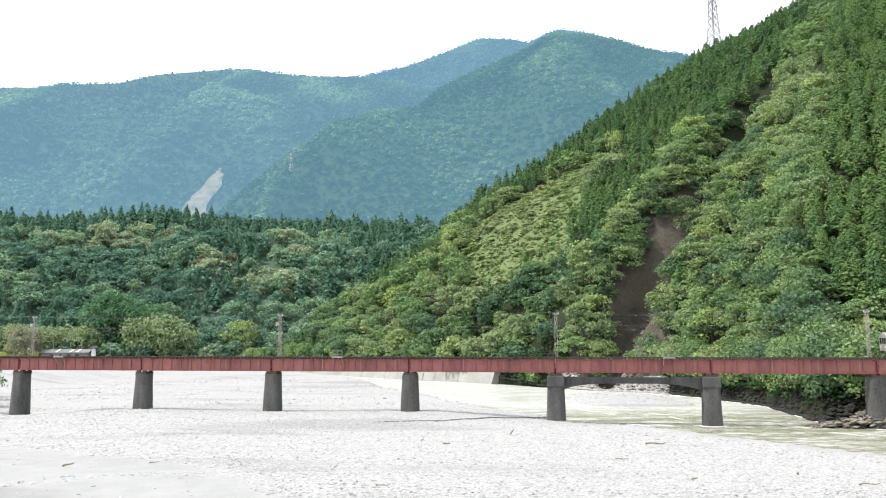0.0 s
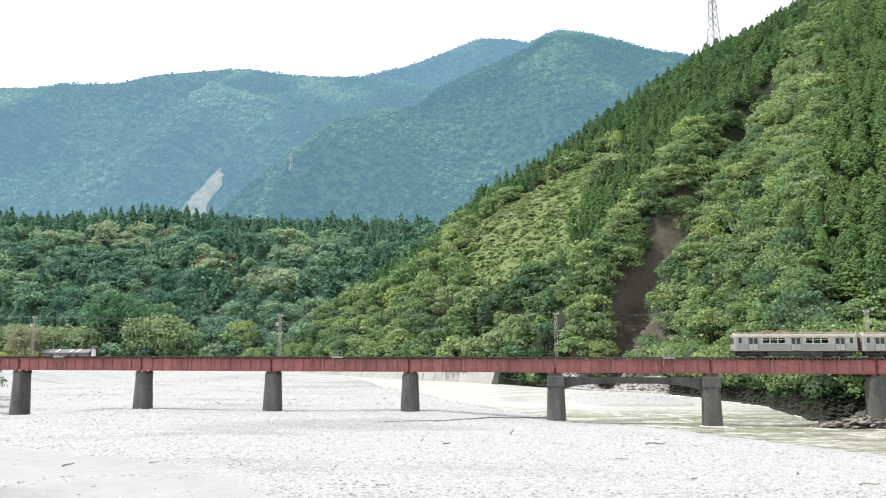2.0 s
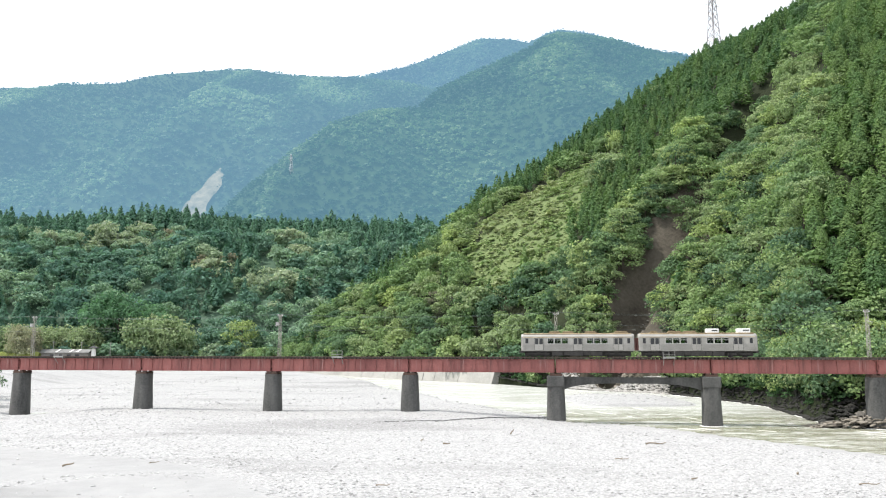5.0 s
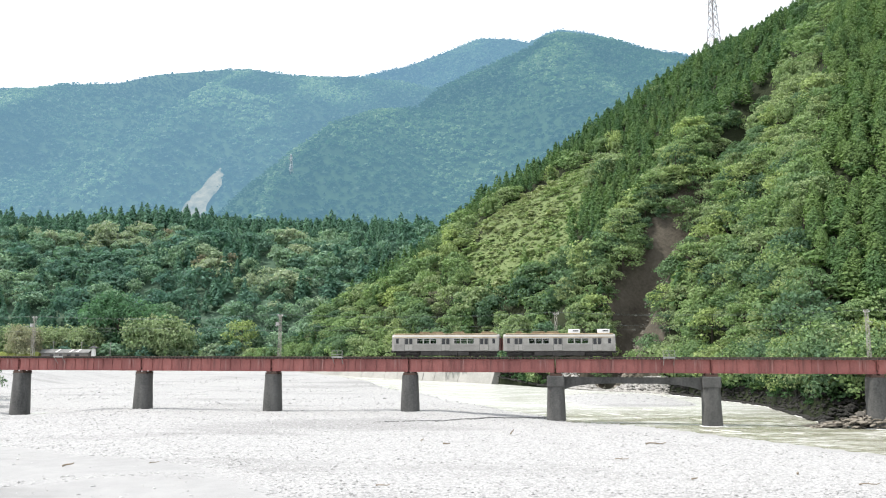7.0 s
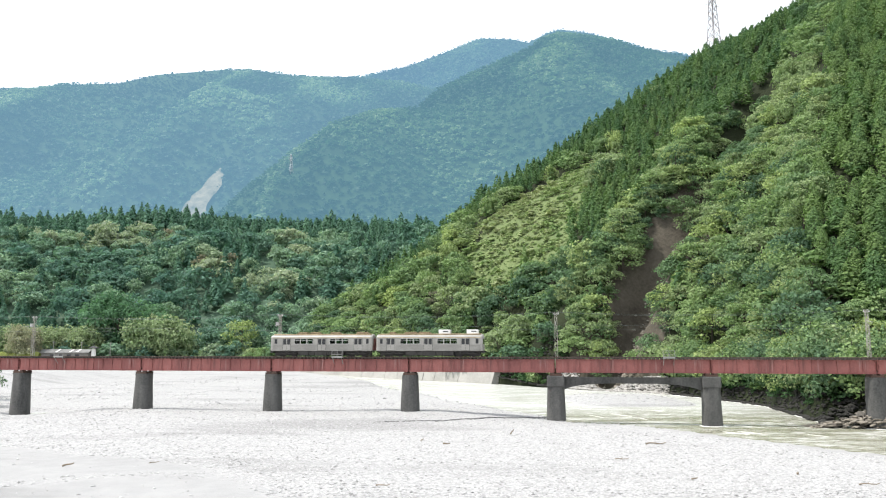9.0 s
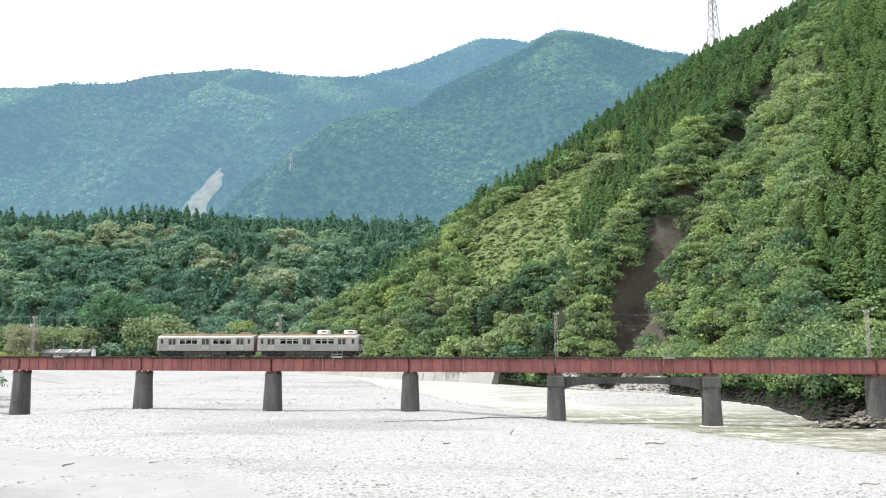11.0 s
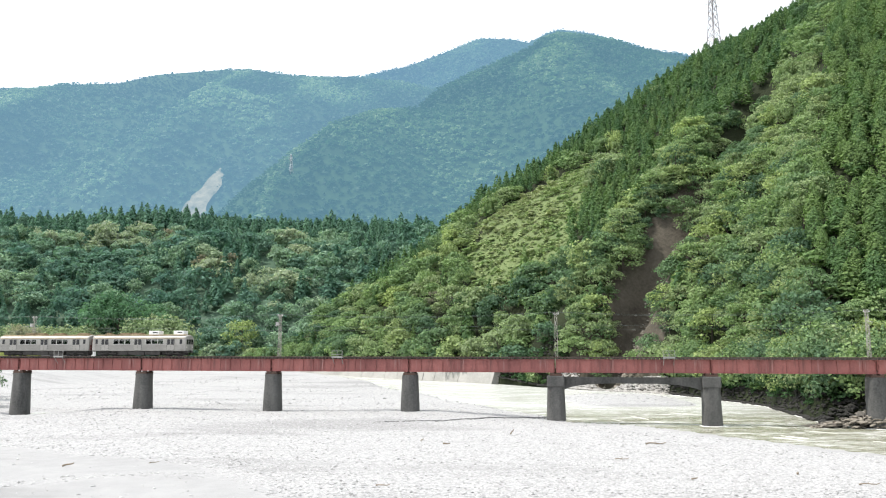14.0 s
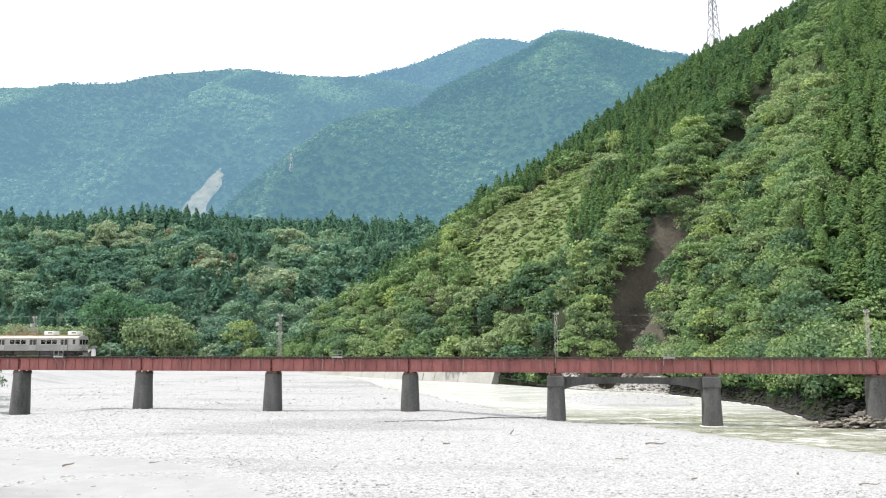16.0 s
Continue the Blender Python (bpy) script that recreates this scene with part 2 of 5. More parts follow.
kw = Mat("river_water", 0.25)
w1, w2 = kw.noise(0.16, 4, (0.45, 1.6, 1)), kw.noise(1.1, 5, (0.45, 1.5, 1))
deep = kw.ramp(kw.math("ADD", kw.math("MULTIPLY", w1, 0.5), kw.math("MULTIPLY", w2, 0.5)), [(0.36, (0.17, 0.17, 0.115)), (0.62, (0.33, 0.33, 0.265))])
foam = kw.ramp(kw.math("MULTIPLY", w1, w2), [(0.25, (0, 0, 0)), (0.34, (0.85, 0.85, 0.85))])
wt = kw.n("ShaderNodeAttribute")
wt.attribute_name = "tone"
foam = kw.mix(1.0, foam, wt.outputs["Color"], "ADD")
kw.color(kw.mix(foam, deep, (0.6, 0.61, 0.58))).bump(w2, 0.3, 0.9)
M_WATER = kw.m
# whitened upstream in its colour: riffle foam, and sky reflection painted in
wat = sheet("water", np.linspace(-150, 150, 90), np.linspace(30, 470, 110), lambda X, Y: np.full_like(X, WATER), M_WATER, lambda X, Y: 0.85 * step(125, 165, Y) * (0.8 + 0.5 * fbm(X, Y, 20, 83)))
tagged(wat, "shallow greenish-grey river water with ripples", "water", kind="structure")



def pebble_shape(seed):
    """A low stone with eight faces, for stones far off."""
    r = rng_of(seed)
    V = np.array([(1, 0, 0), (0, 1, 0), (-1, 0, 0), (0, -1, 0), (0, 0, 0.6), (0, 0, -0.6)]) * 0.55 * r.uniform(0.7, 1.25, (6, 1))
    V[:, :2] += r.uniform(-0.1, 0.1, (6, 2))
    return V, np.array([(0, 1, 4), (1, 2, 4), (2, 3, 4), (3, 0, 4), (1, 0, 5), (2, 1, 5), (3, 2, 5), (0, 3, 5)])


def rock_shape(seed, rounds=0):
    """A low boulder of about size 1, as arrays."""
    bm = bmesh.new()
    bmesh.ops.create_icosphere(bm, subdivisions=1 + rounds, radius=0.5)
    r = rng_of(seed)
    q = r.uniform(0.7, 1.3, 3)
    for v in bm.verts:
        v.co = Vector((v.co.x * q[0], v.co.y * q[1], v.co.z * 0.55)) * r.uniform(0.78, 1.15)
    bm.verts.index_update()
    V = np.array([v.co[:] for v in bm.verts])
    F = np.array([[v.index for v in f.verts] for f in bm.faces])
    bm.free()
    return V, F


def scatter(name, shapes, places, mat, seed, label, category):
    """One joined scatter of rocks. places: rows of x, y, z, size."""
    r = rng_of(seed)
    V, F, base = [], [], 0
    pick = r.integers(0, len(shapes), len(places))
    for k, (v, f) in enumerate(shapes):
        sel = places[pick == k]
        a = r.uniform(0, 6.28, len(sel))
        c, s = np.cos(a)[:, None], np.sin(a)[:, None]
        w = sel[:, 3:4]
        V.append(np.stack([(c * v[:, 0] - s * v[:, 1]) * w + sel[:, 0:1], (s * v[:, 0] + c * v[:, 1]) * w + sel[:, 1:2], v[:, 2] * w + sel[:, 2:3]], -1).reshape(-1, 3))
        F.append((f[None] + (np.arange(len(sel)) * len(v))[:, None, None] + base).reshape(-1, 3))
        base += len(v) * len(sel)
    return tagged(new(name, mesh_from(name, np.concatenate(V), np.concatenate(F), mat)), label, category, kind="stuff")


ROCKS = [rock_shape(200 + i) for i in range(6)]
r = rng_of(9)
yy = 50 + 100 * r.random(80000) ** 1.8
xx = r.uniform(-0.68, 0.68, 80000) * yy
zz = ground_z(xx, yy)
keep = (zz > WATER + 0.05) & (r.random(80000) > 0.97 * sand_mask(xx, yy)) & (r.random(80000) < 0.75 + 0.5 * fbm(xx, yy, 18, 79, 3))
xx, yy, zz = xx[keep][:27000], yy[keep][:27000], zz[keep][:27000]
size = 0.07 + 0.24 * r.random(len(xx)) ** 3 + yy * 0.0008
x2, y2 = r.uniform(-110, 60, 9000), r.uniform(150, 300, 9000)
z2 = ground_z(x2, y2)
ok = (z2 > WATER + 0.08) & (r.random(9000) < 0.45 + 0.9 * fbm(x2, y2, 22, 80, 3))
x2, y2, z2 = x2[ok][:1500], y2[ok][:1500], z2[ok][:1500]
xx, yy, zz, size = np.append(xx, x2), np.append(yy, y2), np.append(zz, z2), np.append(size, 0.3 + 0.5 * r.random(len(x2)) ** 2)
stones = np.stack([xx, yy, zz + size * 0.04, size], 1)
PEBBLES = [pebble_shape(210 + i) for i in range(6)]
scatter("river_stones", ROCKS, stones[yy < 62], M_STONE, 10, "countless rounded white and grey river stones", "stones")
scatter("river_stones", PEBBLES, stones[yy >= 62], M_STONE, 12, "white and grey river stones spread over the gravel bar", "stones")


# ---- trees: shapes of height 1, reused ----
def kites(centre, normal, size, rng, long=1.5, three=False):
    """Small three- or four-cornered leaf sprays at the centres, facing along the normals."""
    n = len(centre)
    up = rng.normal(size=(n, 3))
    t = np.cross(normal, up)
    t /= np.linalg.norm(t, axis=1, keepdims=True) + 1e-9
    b = np.cross(normal, t)
    s = size[:, None]
    j = lambda: rng.uniform(0.6, 1.3, (n, 1))
    fold = normal * s * rng.uniform(-0.35, 0.1, (n, 1))
    if three:
        v = np.stack([centre + t * s * long * j(), centre + b * s * j() - t * s * 0.5 + fold, centre - b * s * j() - t * s * 0.5 - fold], 1)
        return v.reshape(-1, 3), np.arange(3 * n).reshape(n, 3)
    v = np.stack([centre + t * s * long * j(), centre + b * s * j() + fold, centre - t * s * long * j(), centre - b * s * j() + fold], 1)
    return v.reshape(-1, 3), np.arange(4 * n).reshape(n, 4)


def broad_crown(seed, clumps, leaves, size, wide=0.42, three=True):
    r = rng_of(seed)
    d = r.normal(size=(clumps, 3))
    d /= np.linalg.norm(d, axis=1, keepdims=True)
    d[:, 2] = np.where(d[:, 2] < -0.75, -d[:, 2], d[:, 2])
    rad = r.uniform(0.55, 1.0, (clumps, 1))
    c = d * rad * np.array([wide, wide, 0.4]) * (1 - 0.18 * d[:, 2:3]) + np.array([0, 0, 0.5])
    c[:, :2] += c[:, 2:3] * r.normal(size=2) * 0.06
    cr = r.uniform(0.1, 0.19, clumps)
    which = r.integers(0, clumps, leaves)
    e = r.normal(size=(leaves, 3))
    e[:, 2] = np.abs(e[:, 2]) * np.where(r.random(leaves) < 0.8, 1, -0.6)
    e /= np.linalg.norm(e, axis=1, keepdims=True)
    p = c[which] + e * cr[which][:, None] * r.uniform(0.75, 1.1, (leaves, 1)) * np.array([1.15, 1.15, 0.7])
    nrm = e + r.normal(size=(leaves, 3)) * 0.45 + np.array([0, 0, 0.25])
    nrm /= np.linalg.norm(nrm, axis=1, keepdims=True)
    return kites(p, nrm, r.uniform(0.6, 1.2, leaves) * size, r, 1.5, three)


def cedar_crown(seed, whorls, arms, size=0.075, three=False, low=0.16, wide=0.24, taper=0.75):
    """A conifer crown; a small taper gives the full, rounded head of a plantation tree."""
    r = rng_of(seed)
    n = whorls * arms
    h = np.repeat(np.linspace(low, 0.99, whorls), arms) + r.normal(size=n) * 0.018
    a = r.uniform(0, 2 * np.pi, n)
    rad = np.maximum((1.02 - h) / (1.02 - low), 0.02) ** taper * wide * r.uniform(0.55, 1.1, n)
    p = np.stack([np.cos(a) * rad, np.sin(a) * rad, h], 1)
    nrm = np.stack([np.cos(a), np.sin(a), np.full(n, 0.75)], 1) + r.normal(size=(n, 3)) * 0.35
    nrm /= np.linalg.norm(nrm, axis=1, keepdims=True)
    return kites(p, nrm, size * (0.45 + 0.75 * (1 - h)) * r.uniform(0.8, 1.2, n), r, 1.3, three)


def clear_of_track(x, y):
    """True where a tree stands well away from the railway."""
    return (x + 74.5) * 0.1618 + (y - 136.25) * 0.9871 > 6.5


def trunk_bm(seed, wide, top, limbs):
    r = rng_of(seed)
    bm = bmesh.new()
    rod(bm, (0, 0, -0.08), (0.01, 0, top * 0.55), 0.022, 6, 0.015)
    rod(bm, (0.01, 0, top * 0.55), (0.02, 0.01, top), 0.015, 6, 0.004)
    for _ in range(limbs):
        a, h = r.uniform(0, 6.28), r.uniform(0.3, 0.6)
        rod(bm, (0.01, 0, h), (math.cos(a) * wide, math.sin(a) * wide, h + r.uniform(0.1, 0.25)), 0.01, 5, 0.003)
    return bm


def woods(name, shapes, places, mat, seed, label, flat=1.0, sink=0.0, patch=0.9, patch_size=45, jitter=0.42):
    """One joined stand of trees. places: rows of x, y, z, height."""
    r = rng_of(seed)
    V, F, T, base = [], [], [], 0
    pick = r.integers(0, len(shapes), len(places))
    places = np.concatenate([places[:, :2], places[:, 2:3] - sink * places[:, 3:4], places[:, 3:]], 1)
    for k, (v, f) in enumerate(shapes):
        sel = places[pick == k]
        if not len(sel):
            continue
        a = r.uniform(0, 6.28, len(sel))
        w = sel[:, 3] * r.uniform(0.68, 1.3, len(sel)) * flat
        c, s = np.cos(a)[:, None], np.sin(a)[:, None]
        x = (c * v[:, 0] - s * v[:, 1]) * w[:, None] + sel[:, 0:1]
        y = (s * v[:, 0] + c * v[:, 1]) * w[:, None] + sel[:, 1:2]
        z = v[:, 2] * sel[:, 3:4] + sel[:, 2:3]
        V.append(np.stack([x, y, z], -1).reshape(-1, 3))
        F.append((f[None] + (np.arange(len(sel)) * len(v))[:, None, None] + base).reshape(-1, f.shape[1]))
        bias = sel[:, 4] if sel.shape[1] > 4 else 0.0
        T.append(np.repeat(np.clip(0.5 + bias + patch * fbm(sel[:, 0] + 3 * np.abs(sel[:, 2]) ** 0.5, sel[:, 1], patch_size, seed + 50, 2) + r.uniform(-jitter, jitter, len(sel)), 0, 1), len(v)))
        base += len(v) * len(sel)
    ob = new(name, mesh_from(name, np.concatenate(V), np.concatenate(F), mat, np.concatenate(T)))
    return tagged(ob, label, "trees", kind="stuff")


class Hill:
    """A slope between a foot line and a crest line, with a back slope behind it."""

    def __init__(self, rows, bulge, rough, scale, seed, power=1.0, ribs=1.0, carve=None):
        self.rows, self.bulge, self.rough, self.scale, self.seed, self.power = np.array(rows, float), bulge, rough, scale, seed, power
        self.n, self.ribs, self.carve = len(rows) - 1, ribs, carve

    def at(self, t, s):
        """Point for t in 0..n along the hill and s: 0 foot, 1 crest, 1.6 far down behind."""
        k = np.arange(self.n + 1)
        fx, fy, fz, cx, cy, cz = (np.interp(t, k, self.rows[:, i]) for i in range(6))
        q = np.clip(s, 0, 1)
        x, y = fx + (cx - fx) * s, fy + (cy - fy) * s
        z = fz + (cz - fz) * (q ** self.power) + self.bulge * np.sin(np.pi * q) * (cz - fz) * 0.1
        z = z - np.maximum(s - 1, 0) * (cz - fz) * 1.3
        z = z + self.rough * (fbm(x, y * self.ribs, self.scale, self.seed) if self.ribs == 1 else 0.12 - 1.9 * np.abs(fbm(x, y * self.ribs, self.scale, self.seed, 3))) * np.sin(np.pi * np.clip(q, 0, 1)) ** 0.6
        if self.carve is not None:
            z = z + self.carve(t, s)
        return x, y, z

    def mesh(self, name, nt, ns, mat, label, category="hill", tone=None):
        T, S = np.meshgrid(np.linspace(0, self.n, nt), np.concatenate([[-0.012], np.linspace(0, 1, ns * 5 // 8), np.linspace(1, 1.6, ns * 3 // 8)[1:]]))
        x, y, z = self.at(T, S)
        z[0] -= 12
        n, m = T.shape
        idx = np.arange(n * m).reshape(n, m)
        f = np.stack([idx[:-1, :-1], idx[:-1, 1:], idx[1:, 1:], idx[1:, :-1]], -1).reshape(-1, 4)
        ob = new(name, mesh_from(name, np.stack([x, y, z], -1).reshape(-1, 3), f, mat, None if tone is None else tone(T, S).ravel(), smooth=True))
        return tagged(ob, label, category, kind="structure")

    def spots(self, cell, seed, s0=0.0, s1=1.08, t0=0.0, t1=None):
        """Scattered spots, at most one in each square of that size, as arrays t, s, x, y, z."""
        r = rng_of(seed)
        t1 = self.n if t1 is None else t1
        xa, ya, _ = self.at(np.linspace(t0, t1, 60)[None, :] + np.zeros((30, 1)), np.linspace(s0, s1, 30)[:, None] + np.zeros((1, 60)))
        span = (xa.max() - xa.min()) * (ya.max() - ya.min())
        n = int(span / cell ** 2 * 3)
        t, s = r.uniform(t0, t1, n), r.uniform(s0, s1, n)
        x, y, z = self.at(t, s)
        _, first = np.unique(np.stack([np.floor(x / cell), np.floor(y / cell)], 1), axis=0, return_index=True)
        return tuple(a[first] for a in (t, s, x, y, z))


# ---- hills ----
SPUR = [
    (-105, 420, 5, -108, 430, 5), (-83, 400, 5, -88, 425, 8), (-61, 370, 5, -69, 420, 24), (-32, 325, 5, -42, 420, 42), (-7, 290, 4.5, -11, 425, 62),
    (13, 268, 3.5, 21, 430, 91), (29, 240, 0.6, 55, 440, 111), (43, 220, 0.2, 91, 450, 138), (56, 208, 0.1, 129, 460, 165), (63, 185, 0.1, 169, 470, 193),
    (66, 160, 0.1, 210, 480, 214), (60, 124, 0.1, 249, 480, 231), (68, 119, 0.2, 295, 480, 260), (79, 112, 2, 365, 480, 291), (101, 105, 2, 492, 470, 325),
]
GULLY_S = (0.0, 0.024, 0.07, 0.108, 0.152, 0.194, 0.232, 0.287, 0.353, 0.421, 0.5)
GULLY_T = (7.17, 7.2, 7.4, 7.75, 8.18, 8.68, 9.2, 9.68, 10.12, 10.9, 11.38)


def gully_carve(t, s):
    """A steep stream gully that climbs the slope, with a bulging wooded nose beside it."""
    d = t - np.interp(s, GULLY_S, GULLY_T)
    fade = step(0.5, 0.3, s) * step(-0.01, 0.06, s)
    return fade * (-12 * np.exp(-(d / 0.3) ** 2) + 12 * np.exp(-((d + 0.85) / 0.48) ** 2) + 5 * np.exp(-((d - 0.9) / 0.5) ** 2))


def gully_offset(t, s):
    """How far along the hill a spot lies from the gully's line."""
    return t - np.interp(s, GULLY_S, GULLY_T)


def bare_ground(t, s):
    """1 on the bare floor of the gully."""
    d = gully_offset(t, s)
    return step(-0.75, -0.5, d) * step(1.05, 0.85, d) * step(0.26, 0.235, s)


spur = Hill(SPUR, 1.2, 13.0, 90, 41, carve=gully_carve)
spur.mesh("hill_spur", 300, 120, M_HILL, "steep wooded hillside dropping to the river", tone=bare_ground)
ridge = Hill([(x, 455, 8, x * 1.55, 690, z) for x, z in ((-393, 122), (-310, 124), (-260, 124), (-211, 126), (-161, 126), (-111, 124), (-61, 122), (-11, 120), (39, 116))], 1.5, 12.0, 80, 51)
ridge.mesh("hill_ridge", 90, 50, M_RIDGE_FLOOR, "long dark wooded ridge behind the riverbed")
CREST_A = ((-1612, 535), (-1239, 568), (-988, 578), (-912, 577), (-850, 589), (-724, 592), (-637, 612), (-485, 624), (-384, 617), (-283, 603), (-182, 603), (-81, 594), (20, 568), (146, 522))
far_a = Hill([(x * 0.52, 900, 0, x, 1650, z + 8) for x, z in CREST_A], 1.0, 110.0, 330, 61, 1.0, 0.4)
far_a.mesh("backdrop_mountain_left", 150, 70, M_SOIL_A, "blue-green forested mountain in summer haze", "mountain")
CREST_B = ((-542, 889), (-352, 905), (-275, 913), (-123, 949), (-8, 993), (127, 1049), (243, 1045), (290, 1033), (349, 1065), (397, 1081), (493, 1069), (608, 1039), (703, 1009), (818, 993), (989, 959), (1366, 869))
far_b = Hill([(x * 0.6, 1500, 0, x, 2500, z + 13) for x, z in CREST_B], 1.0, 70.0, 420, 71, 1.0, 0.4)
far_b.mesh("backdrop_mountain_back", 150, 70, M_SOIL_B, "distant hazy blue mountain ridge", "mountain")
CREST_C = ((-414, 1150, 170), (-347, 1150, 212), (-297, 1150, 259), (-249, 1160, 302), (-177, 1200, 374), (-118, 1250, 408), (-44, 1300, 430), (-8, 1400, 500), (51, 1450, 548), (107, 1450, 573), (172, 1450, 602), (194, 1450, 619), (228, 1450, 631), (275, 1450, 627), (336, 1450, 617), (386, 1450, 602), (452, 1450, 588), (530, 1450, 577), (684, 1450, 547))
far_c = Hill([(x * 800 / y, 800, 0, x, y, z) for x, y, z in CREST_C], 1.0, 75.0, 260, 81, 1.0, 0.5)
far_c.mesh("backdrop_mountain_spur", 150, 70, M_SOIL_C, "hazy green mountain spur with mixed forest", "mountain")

# landslide scar on the far mountain
def scar_patch(hill, rows, lift, name, mat, label):
    """A bare strip laid on a slope; rows of s, left t, right t from the top down."""
    rows = np.array(rows)
    S = np.linspace(rows[0, 0], rows[-1, 0], 14)
    order = np.argsort(rows[:, 0])
    lo, hi = (np.interp(S, rows[order, 0], rows[order, k]) for k in (1, 2))
    W = np.linspace(0, 1, 9)
    T = lo[:, None] + (hi - lo)[:, None] * W[None]
    T = T + 0.05 * fbm(S[:, None] * 90 + 0 * W, W[None] * 3 + 0 * T, 1.0, 5, 2)
    x, y, z = hill.at(T, S[:, None] + 0 * T)
    idx = np.arange(T.size).reshape(T.shape)
    f = np.stack([idx[:-1, :-1], idx[:-1, 1:], idx[1:, 1:], idx[1:, :-1]], -1).reshape(-1, 4)
    return tagged(new(name, mesh_from(name, np.stack([x, y, z + lift], -1).reshape(-1, 3), f, mat, smooth=True)), label, "landslide", kind="structure")


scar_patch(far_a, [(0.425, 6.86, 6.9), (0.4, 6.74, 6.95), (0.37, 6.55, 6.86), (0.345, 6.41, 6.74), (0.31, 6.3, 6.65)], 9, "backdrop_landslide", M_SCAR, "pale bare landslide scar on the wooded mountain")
scar_patch(spur, [(0.76, 5.9, 6.1), (0.7, 5.5, 6.75), (0.62, 5.1, 7.45), (0.55, 4.85, 7.5), (0.48, 4.75, 6.95), (0.4, 4.75, 6.75), (0.33, 4.85, 6.65), (0.26, 5.0, 6.5), (0.21, 5.2, 6.0)], 0.5, "cleared_slope", M_CLEAR, "pale grassy cleared slope between the woods")

M_DEBRIS = mottled("gully_rock", (0.11, 0.1, 0.085), (0.3, 0.28, 0.235), 0.5, 4.0, 0.9)

# ---- woods ----
BROAD = [broad_crown(100 + i, 26, 1150, 0.031) for i in range(7)]
FINE_BUSH = [broad_crown(110 + i, 12, 270, 0.068) for i in range(4)]
SHRUB = [broad_crown(115 + i, 8, 90, 0.125) for i in range(4)]
BROAD_FAR = [broad_crown(120 + i, 18, 440, 0.049) for i in range(5)]
CEDAR = [cedar_crown(140 + i, 14, 13, 0.057, True, 0.35, 0.2, 0.6) for i in range(5)]
CLUMP = [broad_crown(180 + i, 6, 19, 0.22, 0.5) for i in range(4)]


def stand(spots, keep, low, high, seed, bias=None):
    """Rows of x, y, z, height and how much lighter than usual the leaves are."""
    t, s, x, y, z = (a[keep] for a in spots)
    return np.stack([x, y, z - 0.4, rng_of(seed).uniform(low, high, len(x)), np.zeros(len(x)) if bias is None else bias[keep]], 1)


def inside(t, s, poly):
    """Which of the plan spots lie inside a polygon of (t, s) corners."""
    hit = np.zeros(len(t), bool)
    for (a, b), (c, d) in zip(poly, poly[1:] + poly[:1]):
        cross = ((b > s) != (d > s)) & (t < (c - a) * (s - b) / (d - b + 1e-12) + a)
        hit ^= cross
    return hit


CLEARING = [(4.83, 0.565), (5.43, 0.659), (6.03, 0.784), (6.82, 0.695), (7.51, 0.631), (7.57, 0.557), (6.91, 0.515), (6.68, 0.337), (6.55, 0.25), (6.2, 0.225), (5.72, 0.24), (5.23, 0.198), (4.83, 0.255), (4.67, 0.445)]
CEDARS_MID = [(7.42, 0.719), (8.13, 0.741), (9.02, 0.673), (9.98, 0.615), (10.95, 0.579), (10.97, 0.47), (10.47, 0.42), (9.97, 0.393), (9.64, 0.351), (9.1, 0.31), (8.5, 0.31), (8.0, 0.31), (7.44, 0.21), (7.11, 0.16), (6.64, 0.15), (6.6, 0.285), (6.85, 0.461), (7.5, 0.513)]
CEDARS_SIDE = [(11.32, 0.5), (11.16, 0.355), (11.03, 0.303), (11.24, 0.212), (10.97, 0.148), (10.83, 0.116), (11.05, 0.076), (11.22, 0.05), (13.2, 0.045), (13.2, 1.2), (10.6, 1.2), (10.6, 0.65)]


def kinds(spots):
    """Cleared, gully and cedar masks over the spur."""
    t, s, x, y, z = spots
    p, e = fbm(x, y, 26, 91, 3), 0.018 * fbm(x, y, 22, 93, 2)
    tt, ss = t + 0.1 * p, s + e
    clear = inside(tt, ss, CLEARING)
    d = gully_offset(t, s)
    gully = (s < 0.205 + e) & (d > np.interp(s, (0.06, 0.13), (-0.12, -0.4)) + 0.1 * p) & (d < np.interp(s, (0, 0.08, 0.16, 0.2), (0.35, 0.6, 0.8, 0.75)) + 0.15 * p)
    crest = (s > np.interp(t, (4, 7.5, 8.3), (0.76, 0.74, 0.58)) + 0.06 * p) & (t > 2.6)
    cedar = (inside(tt, ss, CEDARS_MID) | inside(tt, ss, CEDARS_SIDE) | crest) & ~clear
    cedar &= ~((fbm(x, y, 30, 97, 2) > 0.42) & (s > 0.45) & (s < 0.8))
    return clear, gully, cedar


def leaf_tone(t, s):
    """Leaf colour by place: dull grey-green on the nose, fresh yellow-green up the far side of the gully."""
    d = gully_offset(t, s)
    nose = step(-1.7, -1.2, d) * step(-0.05, -0.3, d) * step(0.45, 0.35, s)
    fresh = step(0.05, 0.3, d) * step(1.1, 0.7, d) * step(0.22, 0.27, s) * step(0.42, 0.36, s)
    return 0.3 * fresh + 0.08 * nose - 0.3 * step(0.38, 0.45, s) * step(9.5, 10.2, t) - 0.16 * step(6.2, 5.0, t)


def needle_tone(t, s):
    """Needle tone by place: sunlit brightness painted in above the river, darker needles along the crest."""
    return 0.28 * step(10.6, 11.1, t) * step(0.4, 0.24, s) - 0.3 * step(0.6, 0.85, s)


